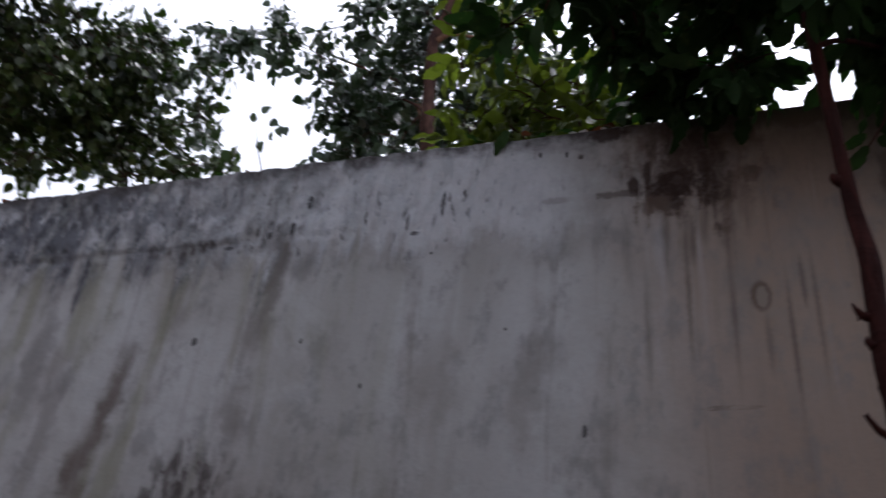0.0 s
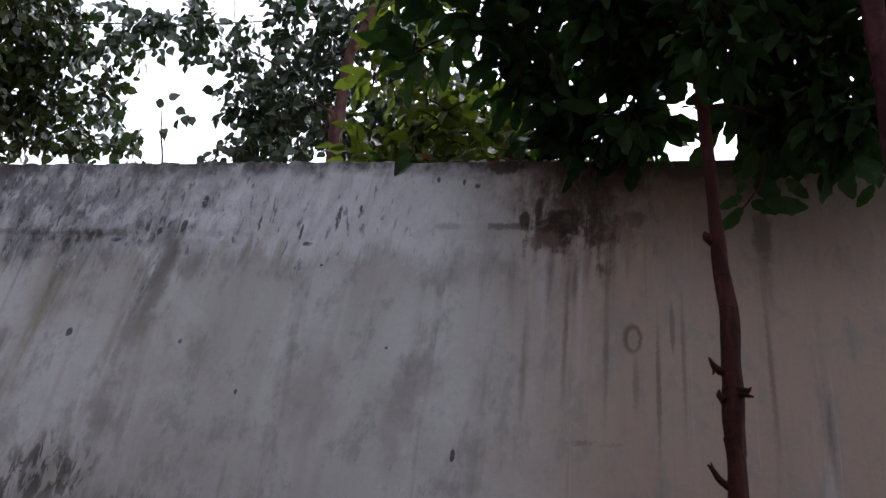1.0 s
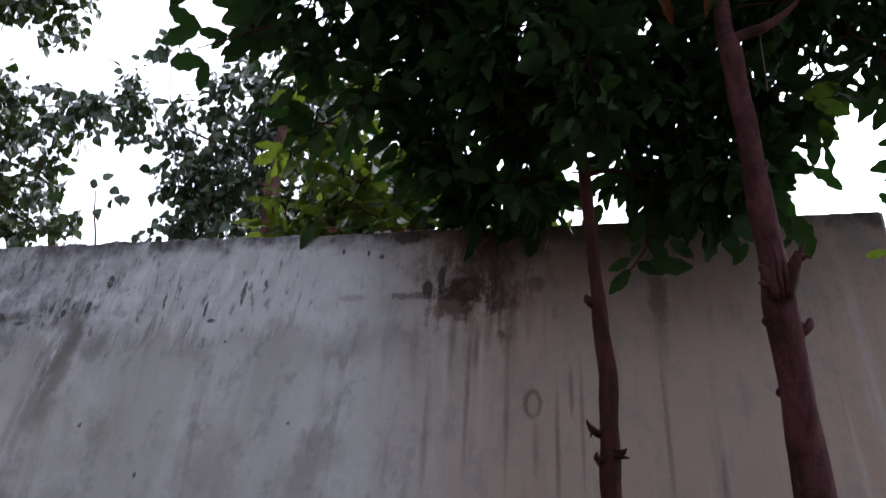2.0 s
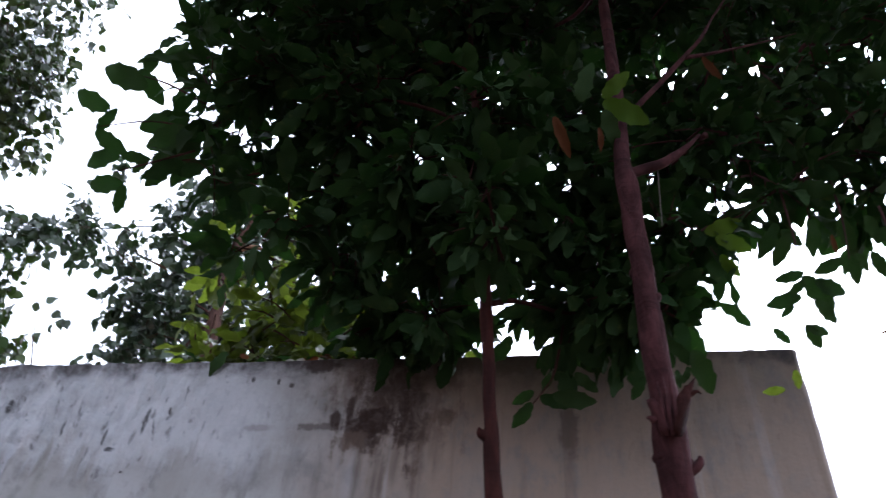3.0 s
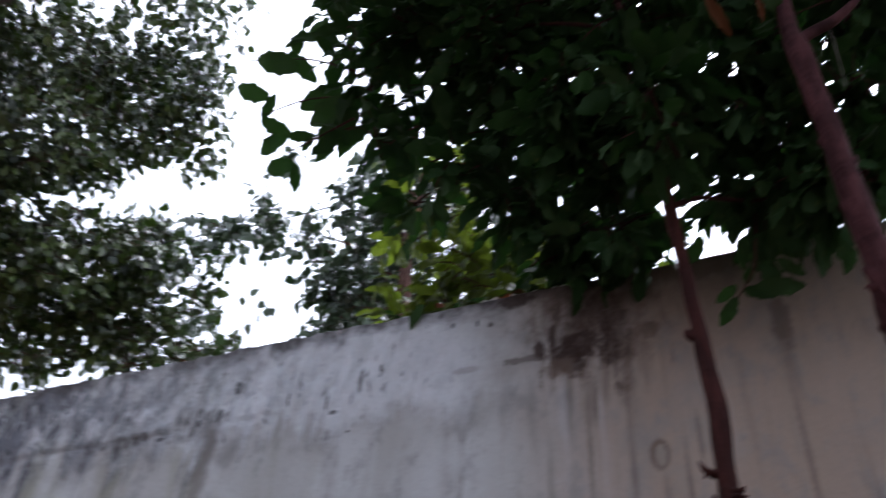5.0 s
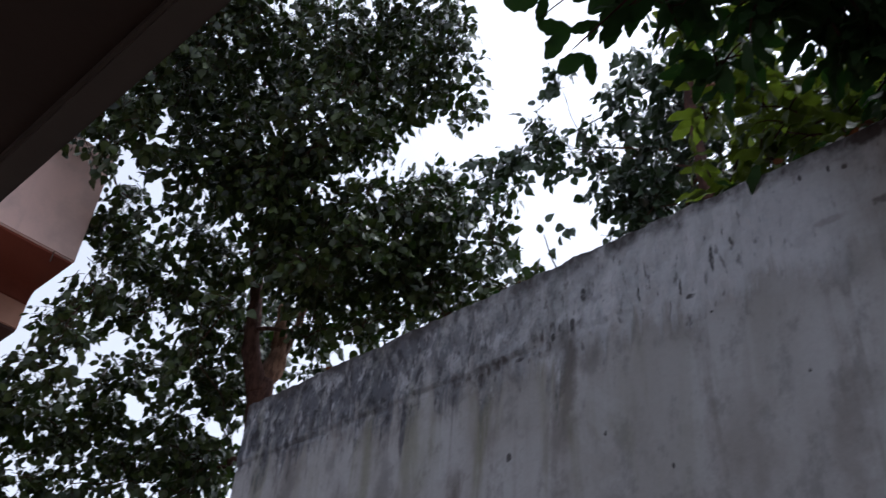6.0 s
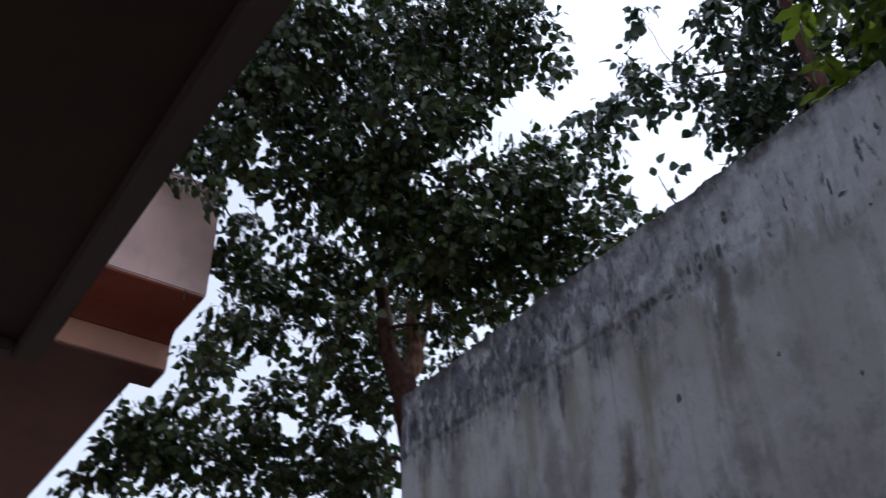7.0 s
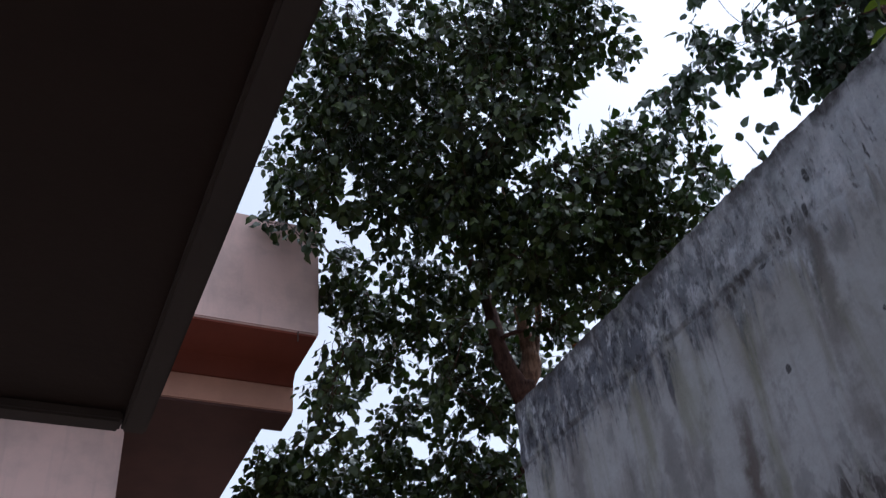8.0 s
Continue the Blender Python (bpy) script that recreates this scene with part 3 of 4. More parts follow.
stub(slim, [(0.948, -0.440, 2.353, 0.0040), (0.945, -0.450, 2.335, 0.0015)], "", BARK_DARK)
stub(slim, [(0.981, -0.440, 2.310, 0.0090), (1.001, -0.455, 2.301, 0.0050), (1.008, -0.460, 2.307, 0.0015)], "", BARK_DARK)
stub(slim, [(0.981, -0.440, 2.302, 0.0060), (0.996, -0.455, 2.293, 0.0050), (1.011, -0.460, 2.287, 0.0015)], "", BARK_DARK)
stub(slim, [(0.966, -0.450, 2.117, 0.0070), (0.945, -0.460, 2.130, 0.0055), (0.934, -0.465, 2.145, 0.0040), (0.925, -0.467, 2.154, 0.0015)], "", BARK_DARK)
stub(slim, [(0.934, -0.465, 2.145, 0.0030), (0.931, -0.465, 2.159, 0.0010)], "", BARK_DARK)
stub(slim, [(0.963, -0.440, 2.287, 0.0100), (0.955, -0.440, 2.298, 0.0060), (0.955, -0.440, 2.309, 0.0020)], "", BARK_DARK)
stub(slim, [(0.965, -0.41, 2.66, 0.012), (0.952, -0.415, 2.67, 0.009), (0.948, -0.418, 2.68, 0.003)], "", BARK_DARK)
A_WEST = [(-0.10, -0.35, 4.36, 0.10), (-0.05, -0.35, 4.20, 0.10), (0.06, -0.40, 3.82, 0.08), (0.02, -0.40, 4.0, 0.09), (0.06, -0.40, 3.66, 0.04), (-0.07, -0.30, 4.52, 0.15), (0.13, -0.40, 3.88, 0.13), (0.21, -0.35, 3.61, 0.10), (0.30, -0.50, 3.98, 0.14), (0.31, -0.30, 3.88, 0.15), (0.39, -0.35, 3.41, 0.10), (0.23, -0.20, 3.49, 0.08), (0.41, -0.40, 4.34, 0.16), (0.57, -0.50, 3.74, 0.13), (0.53, -0.30, 3.63, 0.13), (0.52, -0.20, 3.43, 0.10), (0.61, -0.15, 3.28, 0.09), (0.75, -0.20, 3.27, 0.06), (0.66, -0.10, 3.32, 0.06), (0.80, -0.08, 3.31, 0.06), (0.55, 0.05, 3.34, 0.06), (0.86, -0.06, 3.31, 0.04), (0.83, -0.25, 3.38, 0.06)]
A_EAST = [(0.77, -0.40, 3.31, 0.10), (0.78, -0.55, 3.37, 0.11), (0.68, -0.40, 4.06, 0.15), (0.84, -0.30, 3.30, 0.07), (0.89, -0.50, 4.24, 0.15), (0.95, -0.65, 3.47, 0.11), (0.96, -0.62, 3.17, 0.09), (0.98, -0.60, 3.06, 0.05), (1.08, -0.35, 3.31, 0.07), (1.10, -0.20, 3.21, 0.08), (1.17, -0.15, 3.20, 0.07), (0.80, -0.20, 3.56, 0.10)]
A_WALL = [(0.61, -0.05, 3.30, 0.05), (0.67, -0.05, 3.29, 0.05), (0.74, -0.05, 3.30, 0.05), (0.80, -0.05, 3.29, 0.05), (0.86, -0.05, 3.30, 0.05), (1.17, -0.28, 3.12, 0.06), (1.268, -0.3, 3.10, 0.07), (1.33, -0.3, 3.07, 0.05), (1.36, -0.3, 3.14, 0.06), (0.82, -0.28, 3.13, 0.06)]
A_BACK = [(0.5 + 0.155 * i + 0.07 * (j % 2), -0.10, z, 0.09) for j, z in enumerate((4.14, 3.9, 3.68, 3.48)) for i in range(5) if z > 3.6 or i > 3]
A_FILL = [(0.74, -0.30, 3.96, 0.09), (0.67, -0.30, 3.88, 0.09), (0.24, -0.30, 4.19, 0.09), (0.23, -0.30, 4.00, 0.09), (0.26, -0.30, 4.38, 0.09), (0.57, -0.30, 4.38, 0.09), (0.75, -0.30, 4.20, 0.09), (0.45, -0.30, 4.16, 0.09), (0.86, -0.30, 4.01, 0.09), (0.80, -0.30, 4.12, 0.09), (0.93, -0.30, 3.91, 0.09), (1.19, -0.40, 3.93, 0.09), (1.13, -0.40, 3.84, 0.09), (0.38, -0.30, 3.89, 0.09)]
A_HIGH = [(0.1 + 0.22 * i, -0.35 + 0.1 * (i % 2), 4.75 + 0.12 * (i % 3), 0.24) for i in range(5)]
# unseen foliage overhead, added to keep sky light off the leaves below
A_SHADE = [(0.3 + 0.4 * i, y, z + 0.1 * (i % 2), 0.3) for i in range(3) for y, z in ((-1.3, 4.25), (-0.85, 4.8), (-0.45, 5.2), (0.0, 5.3))]
limbs(slim, rng, [(0.968, -0.42, 2.82), (0.957, -0.442, 3.0), (0.94, -0.478, 3.25), (0.92, -0.5, 3.6), (0.9, -0.5, 3.9), (0.88, -0.5, 4.2)], A_WEST + A_EAST + A_WALL + A_HIGH + A_SHADE, BARK_DARK, 0.01, "branch")
sprig = leaf_meshes(BROAD, LEAF_NEAR)
part("twig", tube(bmesh.new(), [(1.134, -0.25, 3.133, 0.0040), (1.106, -0.25, 2.967, 0.0030), (1.079, -0.25, 2.909, 0.0025), (1.048, -0.25, 2.863, 0.0015)], 5, 5), BARK_DARK, slim, "", True)
for i, leaf in enumerate([(1.055, 2.908, 1.006, 2.886), (1.051, 2.865, 1.006, 2.826), (1.070, 2.873, 1.158, 2.859), (1.100, 2.871, 1.194, 2.854), (1.121, 2.959, 1.139, 2.905), (1.122, 3.039, 1.113, 2.983), (1.157, 2.999, 1.219, 2.978), (1.151, 2.934, 1.200, 2.902), (1.095, 3.047, 1.073, 2.998), (1.143, 3.031, 1.151, 2.985)]):
    hung_leaf(slim, sprig[i % 3], leaf, -0.25 - 0.01 * (i % 4), i)
foliage(slim, rng, A_SHADE, BROAD, LEAF_NEAR, BARK_DARK, 0.16, 3.2, 0.3, 0.2, 0.31, 0, lambda p: p.y)
A_LOW = [c for c in A_WEST[6:] if 0.45 < c[0] < 0.9 and c[2] < 3.36]
A_EDGE = [(x, y, max(z, 3.35), r) for x, y, z, r in A_LOW]
A_THIN = [c for c in A_WEST[6:] if c[0] < 0.36 and c[2] < 3.9 or c[0] < 0.45 and c[2] < 3.5]
foliage(slim, rng, A_WEST[:6], BROAD, LEAF_NEAR, BARK_DARK, 0.112, 0.8, 0.3, 0.13, 0.31, 30, lambda p: p.y)
foliage(slim, rng, A_BACK + A_FILL, BROAD, LEAF_NEAR, BARK_DARK, 0.10, 0.95, 0.45, 0.13, 0.31, 0, lambda p: p.y)
foliage(slim, rng, A_EDGE, BROAD, LEAF_NEAR, BARK_DARK, 0.09, 1.7, 0.35, 0.12, 0.31, 30, lambda p: p.y)
foliage(slim, rng, A_THIN, BROAD, LEAF_NEAR, BARK_DARK, 0.105, 1.35, 0.4, 0.13, 0.31, 40, lambda p: p.y)
foliage(slim, rng, [c for c in A_WEST[6:] if c not in A_THIN + A_LOW] + A_EAST + A_WALL + A_HIGH, BROAD, LEAF_NEAR, BARK_DARK, 0.094, 3.4, 0.45, 0.14, 0.31, 220, lambda p: p.y + 0.3 * p.z)

spray = leaf_meshes(BROAD, LEAF_NEAR)
for i, leaf in enumerate([(-0.179, 4.074, -0.346, 4.127), (-0.254, 4.206, -0.177, 4.124), (-0.288, 3.994, -0.433, 4.030), (-0.270, 3.833, -0.208, 3.876), (-0.285, 3.849, -0.193, 3.797), (-0.166, 3.724, -0.297, 3.715), (-0.148, 3.699, -0.067, 3.686), (-0.060, 3.678, -0.114, 3.656), (-0.108, 3.578, -0.234, 3.585), (-0.090, 3.551, -0.121, 3.496), (0.009, 3.894, -0.162, 3.876), (-0.088, 4.044, -0.061, 3.993), (0.061, 3.796, -0.118, 3.776), (0.089, 3.729, -0.077, 3.704), (0.119, 3.673, 0.019, 3.642), (-0.199, 4.305, -0.283, 4.252), (-0.026, 4.110, -0.101, 4.076), (-0.055, 4.192, -0.134, 4.227)]):
    hung_leaf(slim, spray[i % 3], leaf, -0.41 + 0.01 * (i % 3), i)
for a, b, c in (((0.05, 3.95), (-0.15, 4.1), (-0.40, 4.2)), ((0.08, 3.80), (-0.1, 3.86), (-0.27, 3.84)), ((0.08, 3.7), (-0.05, 3.64), (-0.14, 3.6))):
    part("twig", tube(bmesh.new(), [(a[0], -0.41, a[1], 0.004), (b[0], -0.415, b[1], 0.003), (c[0], -0.42, c[1], 0.0015)], 5, 5), BARK_DARK, slim, "", True)

stout = thing("tree", (1.39, -0.12, 0), "young tree with knobbly leaning reddish trunk and broad dark leaves", "tree", "saplings by the wall")
bm = bmesh.new()
tube(bm, [(1.400, -0.10, -0.05, 0.0405), (1.385, -0.17, 1.2, 0.0381), (1.345, -0.30, 2.0, 0.0348), (1.330, -0.385, 2.25, 0.0332), (1.318, -0.46, 2.48, 0.0324), (1.312, -0.49, 2.58, 0.0324), (1.309, -0.515, 2.65, 0.0292), (1.300, -0.552, 2.75, 0.0251), (1.284, -0.62, 3.0, 0.0231), (1.277, -0.655, 3.14, 0.0238), (1.272, -0.662, 3.22, 0.0185), (1.276, -0.687, 3.5, 0.0168), (1.275, -0.70, 4.0, 0.0123), (1.280, -0.69, 4.9, 0.0044)], 16, 8, 0.22, 8)
part("trunk", bm, BARK_RED, stout, "", True)
stub(stout, [(1.316, -0.53, 2.575, 0.016), (1.331, -0.545, 2.62, 0.015), (1.344, -0.55, 2.65, 0.010), (1.346, -0.55, 2.672, 0.0015)], "torn bark stump of a cut limb", BARK_DARK, 0.9)
stub(stout, [(1.336, -0.546, 2.63, 0.009), (1.352, -0.55, 2.662, 0.006), (1.366, -0.55, 2.69, 0.001)], "", BARK_DARK, 0.9)
stub(stout, [(1.302, -0.53, 2.58, 0.013), (1.288, -0.543, 2.615, 0.011), (1.277, -0.548, 2.635, 0.007), (1.271, -0.55, 2.638, 0.001)], "torn bark strip", BARK_RED, 0.9)
stub(stout, [(1.283, -0.535, 2.60, 0.008), (1.274, -0.54, 2.605, 0.005), (1.268, -0.54, 2.603, 0.001)])
stub(stout, [(1.34, -0.55, 2.645, 0.006), (1.362, -0.552, 2.655, 0.004), (1.372, -0.55, 2.65, 0.001)], "", BARK_DARK, 0.9)
for dx in (0.0, 0.012, -0.011):
    stub(stout, [(1.310 + dx, -0.535, 2.57, 0.006), (1.306 + dx, -0.558, 2.62, 0.005), (1.303 + dx, -0.572, 2.675 + dx, 0.001)], "splintered wood")
stub(stout, [(1.328, -0.475, 2.525, 0.014), (1.346, -0.48, 2.532, 0.011), (1.357, -0.485, 2.54, 0.010), (1.361, -0.486, 2.552, 0.007), (1.358, -0.486, 2.558, 0.002)])
stub(stout, [(1.34, -0.478, 2.535, 0.006), (1.346, -0.48, 2.55, 0.005), (1.345, -0.48, 2.558, 0.001)])
for z, r in ((2.43, 0.034), (2.56, 0.0338), (2.80, 0.0255), (2.93, 0.0241), (3.06, 0.0234)):  # ring scars of shed leaves
    c = Vector((1.346, -0.304, 2.0)).lerp(Vector((1.281, -0.632, 3.05)), (z - 2.0) / 1.05)
    part("ring_scar", tube(bmesh.new(), [(c.x, c.y + 0.004, z - 0.007, r * 0.93), (c.x, c.y + 0.001, z, r * 1.03), (c.x, c.y - 0.002, z + 0.007, r * 0.93)], 16, 2, 0.1, z), BARK_RED, stout, "", True)
stub(stout, [(1.30, -0.585, 2.86, 0.013), (1.313, -0.587, 2.87, 0.01), (1.319, -0.588, 2.875, 0.004)])
bm = bmesh.new()
tube(bm, [(1.261, -0.650, 3.173, 0.0130), (1.310, -0.650, 3.201, 0.0115), (1.361, -0.650, 3.223, 0.0105), (1.401, -0.650, 3.258, 0.0085), (1.429, -0.650, 3.288, 0.0060), (1.461, -0.630, 3.352, 0.0030)], 9, 5, 0.25)
part("branch", bm, BARK_RED, stout, "", True)
bm = bmesh.new()
tube(bm, [(1.267, -0.685, 3.318, 0.0058), (1.333, -0.685, 3.419, 0.0066), (1.390, -0.685, 3.504, 0.0062), (1.453, -0.685, 3.604, 0.0058), (1.512, -0.685, 3.701, 0.0052), (1.557, -0.665, 3.825, 0.0038), (1.639, -0.635, 4.025, 0.0030)], 9, 5, 0.25)
part("branch", bm, BARK_RED, stout, "", True)
part("branch", tube(bmesh.new(), [(1.453, -0.685, 3.604, 0.0050), (1.530, -0.665, 3.651, 0.0042), (1.649, -0.625, 3.747, 0.0030), (1.794, -0.585, 3.861, 0.0020)], 7, 5, 0.2), BARK_RED, stout, "", True)
B_WEST = [(1.47, -0.5, 3.53, 0.07), (1.5, -0.55, 3.43, 0.05), (1.21, -0.45, 3.46, 0.07), (1.79, -0.45, 3.86, 0.09), (1.07, -0.45, 4.12, 0.15), (1.12, -0.50, 3.62, 0.12), (1.12, -0.40, 3.40, 0.12), (1.21, -0.30, 3.28, 0.10), (1.23, -0.20, 3.22, 0.07), (1.30, -0.35, 4.41, 0.16), (1.31, -0.30, 3.91, 0.12), (1.28, -0.30, 3.46, 0.11), (1.39, -0.40, 3.28, 0.09), (1.41, -0.30, 3.17, 0.07), (1.50, -0.40, 4.33, 0.16), (1.47, -0.45, 3.78, 0.13), (1.45, -0.40, 3.51, 0.11), (1.56, -0.35, 3.37, 0.05), (1.22, -0.08, 3.30, 0.06)]
B_FILL = [(1.65, -0.42, 3.76, 0.07), (1.47, -0.40, 3.24, 0.05), (1.94, -0.45, 3.67, 0.07), (1.99, -0.50, 3.63, 0.07), (1.59, -0.42, 3.49, 0.05), (1.31, -0.35, 3.47, 0.05)]
B_EAST = [(1.59, -0.50, 3.46, 0.12), (1.68, -0.40, 4.02, 0.14), (1.69, -0.50, 4.26, 0.15), (1.91, -0.35, 4.35, 0.16), (1.78, -0.50, 3.66, 0.13), (1.76, -0.40, 3.52, 0.11), (1.88, -0.50, 3.49, 0.12), (2.03, -0.40, 4.03, 0.15), (2.08, -0.50, 4.26, 0.16), (1.89, -0.40, 3.39, 0.08), (2.02, -0.40, 3.44, 0.08), (2.01, -0.60, 3.50, 0.12), (2.12, -0.60, 3.91, 0.14), (2.11, -0.50, 3.6, 0.12), (2.28, -0.50, 3.96, 0.15), (1.95, -0.50, 3.27, 0.04), (1.62, -0.45, 3.33, 0.06), (1.80, -0.45, 3.36, 0.06), (1.70, -0.5, 3.34, 0.07), (2.0, -0.5, 3.36, 0.06)]
B_HIGH = [(1.15 + 0.24 * i, -0.4 + 0.1 * (i % 2), 4.75 + 0.12 * (i % 3), 0.24) for i in range(6)]
# more unseen foliage overhead, added only to shade this crown
B_SHADE = [(1.5 + 0.4 * i, y, z + 0.1 * (i % 2), 0.3) for i in range(3) for y, z in ((-1.3, 4.25), (-0.85, 4.8), (-0.45, 5.2), (0.0, 5.3))]
limbs(stout, rng, [(1.286, -0.645, 3.14), (1.279, -0.687, 3.5), (1.275, -0.70, 4.0), (1.418, -0.66, 3.27), (1.47, -0.645, 3.33), (1.445, -0.69, 3.562), (1.70, -0.69, 3.90), (1.857, -0.5, 3.948)], B_WEST + B_EAST + B_FILL + B_HIGH + B_SHADE, BARK_RED, 0.01, "branch")
foliage(stout, rng, B_SHADE, BROAD, LEAF_NEAR, BARK_RED, 0.16, 2.3, 0.3, 0.2, 0.31, 0, lambda p: p.y)
foliage(stout, rng, B_EAST + B_FILL, BROAD, LEAF_NEAR, BARK_RED, 0.088, 1.7, 0.45, 0.12, 0.31, 120, lambda p: p.y + 0.3 * p.z)
foliage(stout, rng, B_WEST + B_HIGH, BROAD, LEAF_NEAR, BARK_RED, 0.094, 2.7, 0.45, 0.14, 0.31, 160, lambda p: p.y + 0.3 * p.z)
light = leaf_meshes(BROAD, LEAF_LIME)
lime, dry = leaf_meshes(BROAD, LEAF_YOUNG), leaf_meshes(NARROW, LEAF_DEAD)
for i, leaf in enumerate([(1.237, 3.344, 1.339, 3.310), (1.237, 3.363, 1.299, 3.401), (1.189, 3.348, 1.204, 3.414), (1.236, 3.312, 1.267, 3.255)]):
    hung_leaf(stout, (lime if i < 2 else spray)[i % 3], leaf, -0.74, i, "young lime green leaf")
for i, leaf in enumerate([(1.466, 3.199, 1.552, 3.214), (1.487, 3.179, 1.569, 3.159), (1.490, 3.121, 1.527, 3.083)]):
    hung_leaf(stout, lime[i % 3], leaf, -0.46, i, "young lime green leaf")
for i, leaf in enumerate([(1.123, 3.208, 1.154, 3.151), (1.215, 3.160, 1.222, 3.127), (1.470, 3.449, 1.506, 3.411), (1.797, 2.874, 1.775, 2.849), (1.799, 2.879, 1.811, 2.856), (1.727, 3.130, 1.736, 3.101)]):
    hung_leaf(stout, dry[(2, 1, 2)[i % 3]], leaf, (-0.80, -0.80, -0.78, -0.5, -0.5, -0.5)[i], i, "dry curled orange leaf")
for i, leaf in enumerate([(1.598, 2.829, 1.608, 2.801), (1.568, 2.778, 1.526, 2.774)]):
    hung_leaf(stout, light[i % 3], leaf, -0.4, i, "pale green leaf")
fringe = leaf_meshes(BROAD, LEAF_NEAR)
for i, leaf in enumerate([(1.640, 3.012, 1.585, 3.001), (1.621, 2.943, 1.552, 2.930), (1.601, 2.918, 1.576, 2.902), (1.635, 3.000, 1.706, 2.953), (1.647, 2.933, 1.690, 2.899), (1.659, 2.989, 1.726, 2.965), (1.636, 2.991, 1.601, 2.961), (1.548, 2.853, 1.580, 2.832), (1.613, 2.862, 1.644, 2.827), (1.612, 2.856, 1.659, 2.846), (1.733, 3.051, 1.673, 3.031), (1.742, 3.062, 1.773, 3.019), (1.760, 3.066, 1.792, 3.041), (1.797, 3.071, 1.830, 3.031)]):
    hung_leaf(stout, fringe[i % 3], leaf, -0.5, i)
for i, leaf in enumerate([(1.820, 2.969, 1.821, 2.919), (1.845, 2.953, 1.911, 2.926), (1.904, 3.105, 1.961, 3.088), (1.850, 3.091, 1.852, 3.070), (1.618, 3.174, 1.579, 3.120), (1.638, 3.140, 1.603, 3.092), (1.622, 3.151, 1.671, 3.127), (1.696, 3.186, 1.701, 3.127), (1.760, 3.188, 1.784, 3.134), (1.814, 3.190, 1.850, 3.147), (1.894, 3.173, 1.833, 3.141), (1.966, 3.195, 1.911, 3.161)]):
    hung_leaf(stout, fringe[i % 3], leaf, -0.5, i + 5)
for i, leaf in enumerate([(1.290, 2.800, 1.260, 2.769), (1.382, 2.827, 1.371, 2.802), (1.395, 2.871, 1.441, 2.806), (1.359, 2.873, 1.408, 2.849), (1.356, 2.818, 1.364, 2.792), (1.331, 2.904, 1.386, 2.880)]):
    hung_leaf(stout, fringe[i % 3], leaf, -0.42, i + 2)
for line in (((1.650, 3.319), (1.645, 3.136), (1.640, 3.000)), ((1.770, 3.322), (1.762, 3.179), (1.745, 3.051)), ((1.853, 3.221), (1.847, 3.087), (1.818, 2.964)), ((1.891, 3.222), (1.857, 3.051), (1.849, 2.948))):
    part("twig", tube(bmesh.new(), [(x, -0.5, z, r) for (x, z), r in zip(line, (0.003, 0.0022, 0.0012))], 4, 4), BARK_RED, stout, "", True)
part("silk_thread", tube(bmesh.new(), [(1.350, -0.64, 3.219, 0.0006), (1.338, -0.64, 3.022, 0.0006)], 4), EDGE, stout, "thin pale thread hanging from the branch")

# ---- shrub behind the wall ----
shrub = thing("shrub", (0.3, 0.8, 0), "lime green leafy shrub rising behind the wall", "shrub")
S_CLUMPS = [(0.62, 0.32, 3.42, 0.11), (0.76, 0.32, 3.4, 0.10), (0.86, 0.36, 3.42, 0.08), (0.45, 0.32, 3.45, 0.11), (-0.14, 0.42, 4.50, 0.08), (0.11, 0.4, 4.28, 0.10), (-0.01, 0.45, 4.44, 0.08), (-0.14, 0.42, 4.0, 0.09), (0.09, 0.4, 3.98, 0.14), (0.29, 0.45, 3.95, 0.12), (0.43, 0.45, 3.72, 0.13), (0.19, 0.38, 3.72, 0.15), (0.07, 0.42, 3.68, 0.14), (-0.1, 0.42, 3.7, 0.12), (0.30, 0.42, 3.78, 0.12), (0.12, 0.4, 3.5, 0.15), (-0.08, 0.42, 3.5, 0.12), (0.3, 0.4, 3.52, 0.15), (0.5, 0.45, 3.5, 0.14), (0.7, 0.5, 3.48, 0.12)]
bm = tube(bmesh.new(), [(0.3, 0.8, -0.05, 0.022), (0.32, 0.75, 1.8, 0.016), (0.25, 0.55, 3.2, 0.01)], 8, 8, 0.2)
part("stem", bm, BARK_RED, shrub, "", True)
limbs(shrub, rng, [(0.31, 0.75, 2.0), (0.3, 0.65, 2.6), (0.25, 0.55, 3.2)], S_CLUMPS, BARK_RED, 0.009, "branch")
foliage(shrub, rng, S_CLUMPS, BROAD, LEAF_LIME, BARK_RED, 0.10, 1.4, 0.45, 0.14, 0.31, 120, lambda p: p.y)

# ---- peepal trees behind the wall ----
peepal = thing("tree", (-5.6, 2.6, 0), "large peepal tree with forked pale trunk and heart-shaped leaves", "tree", "peepal trees")
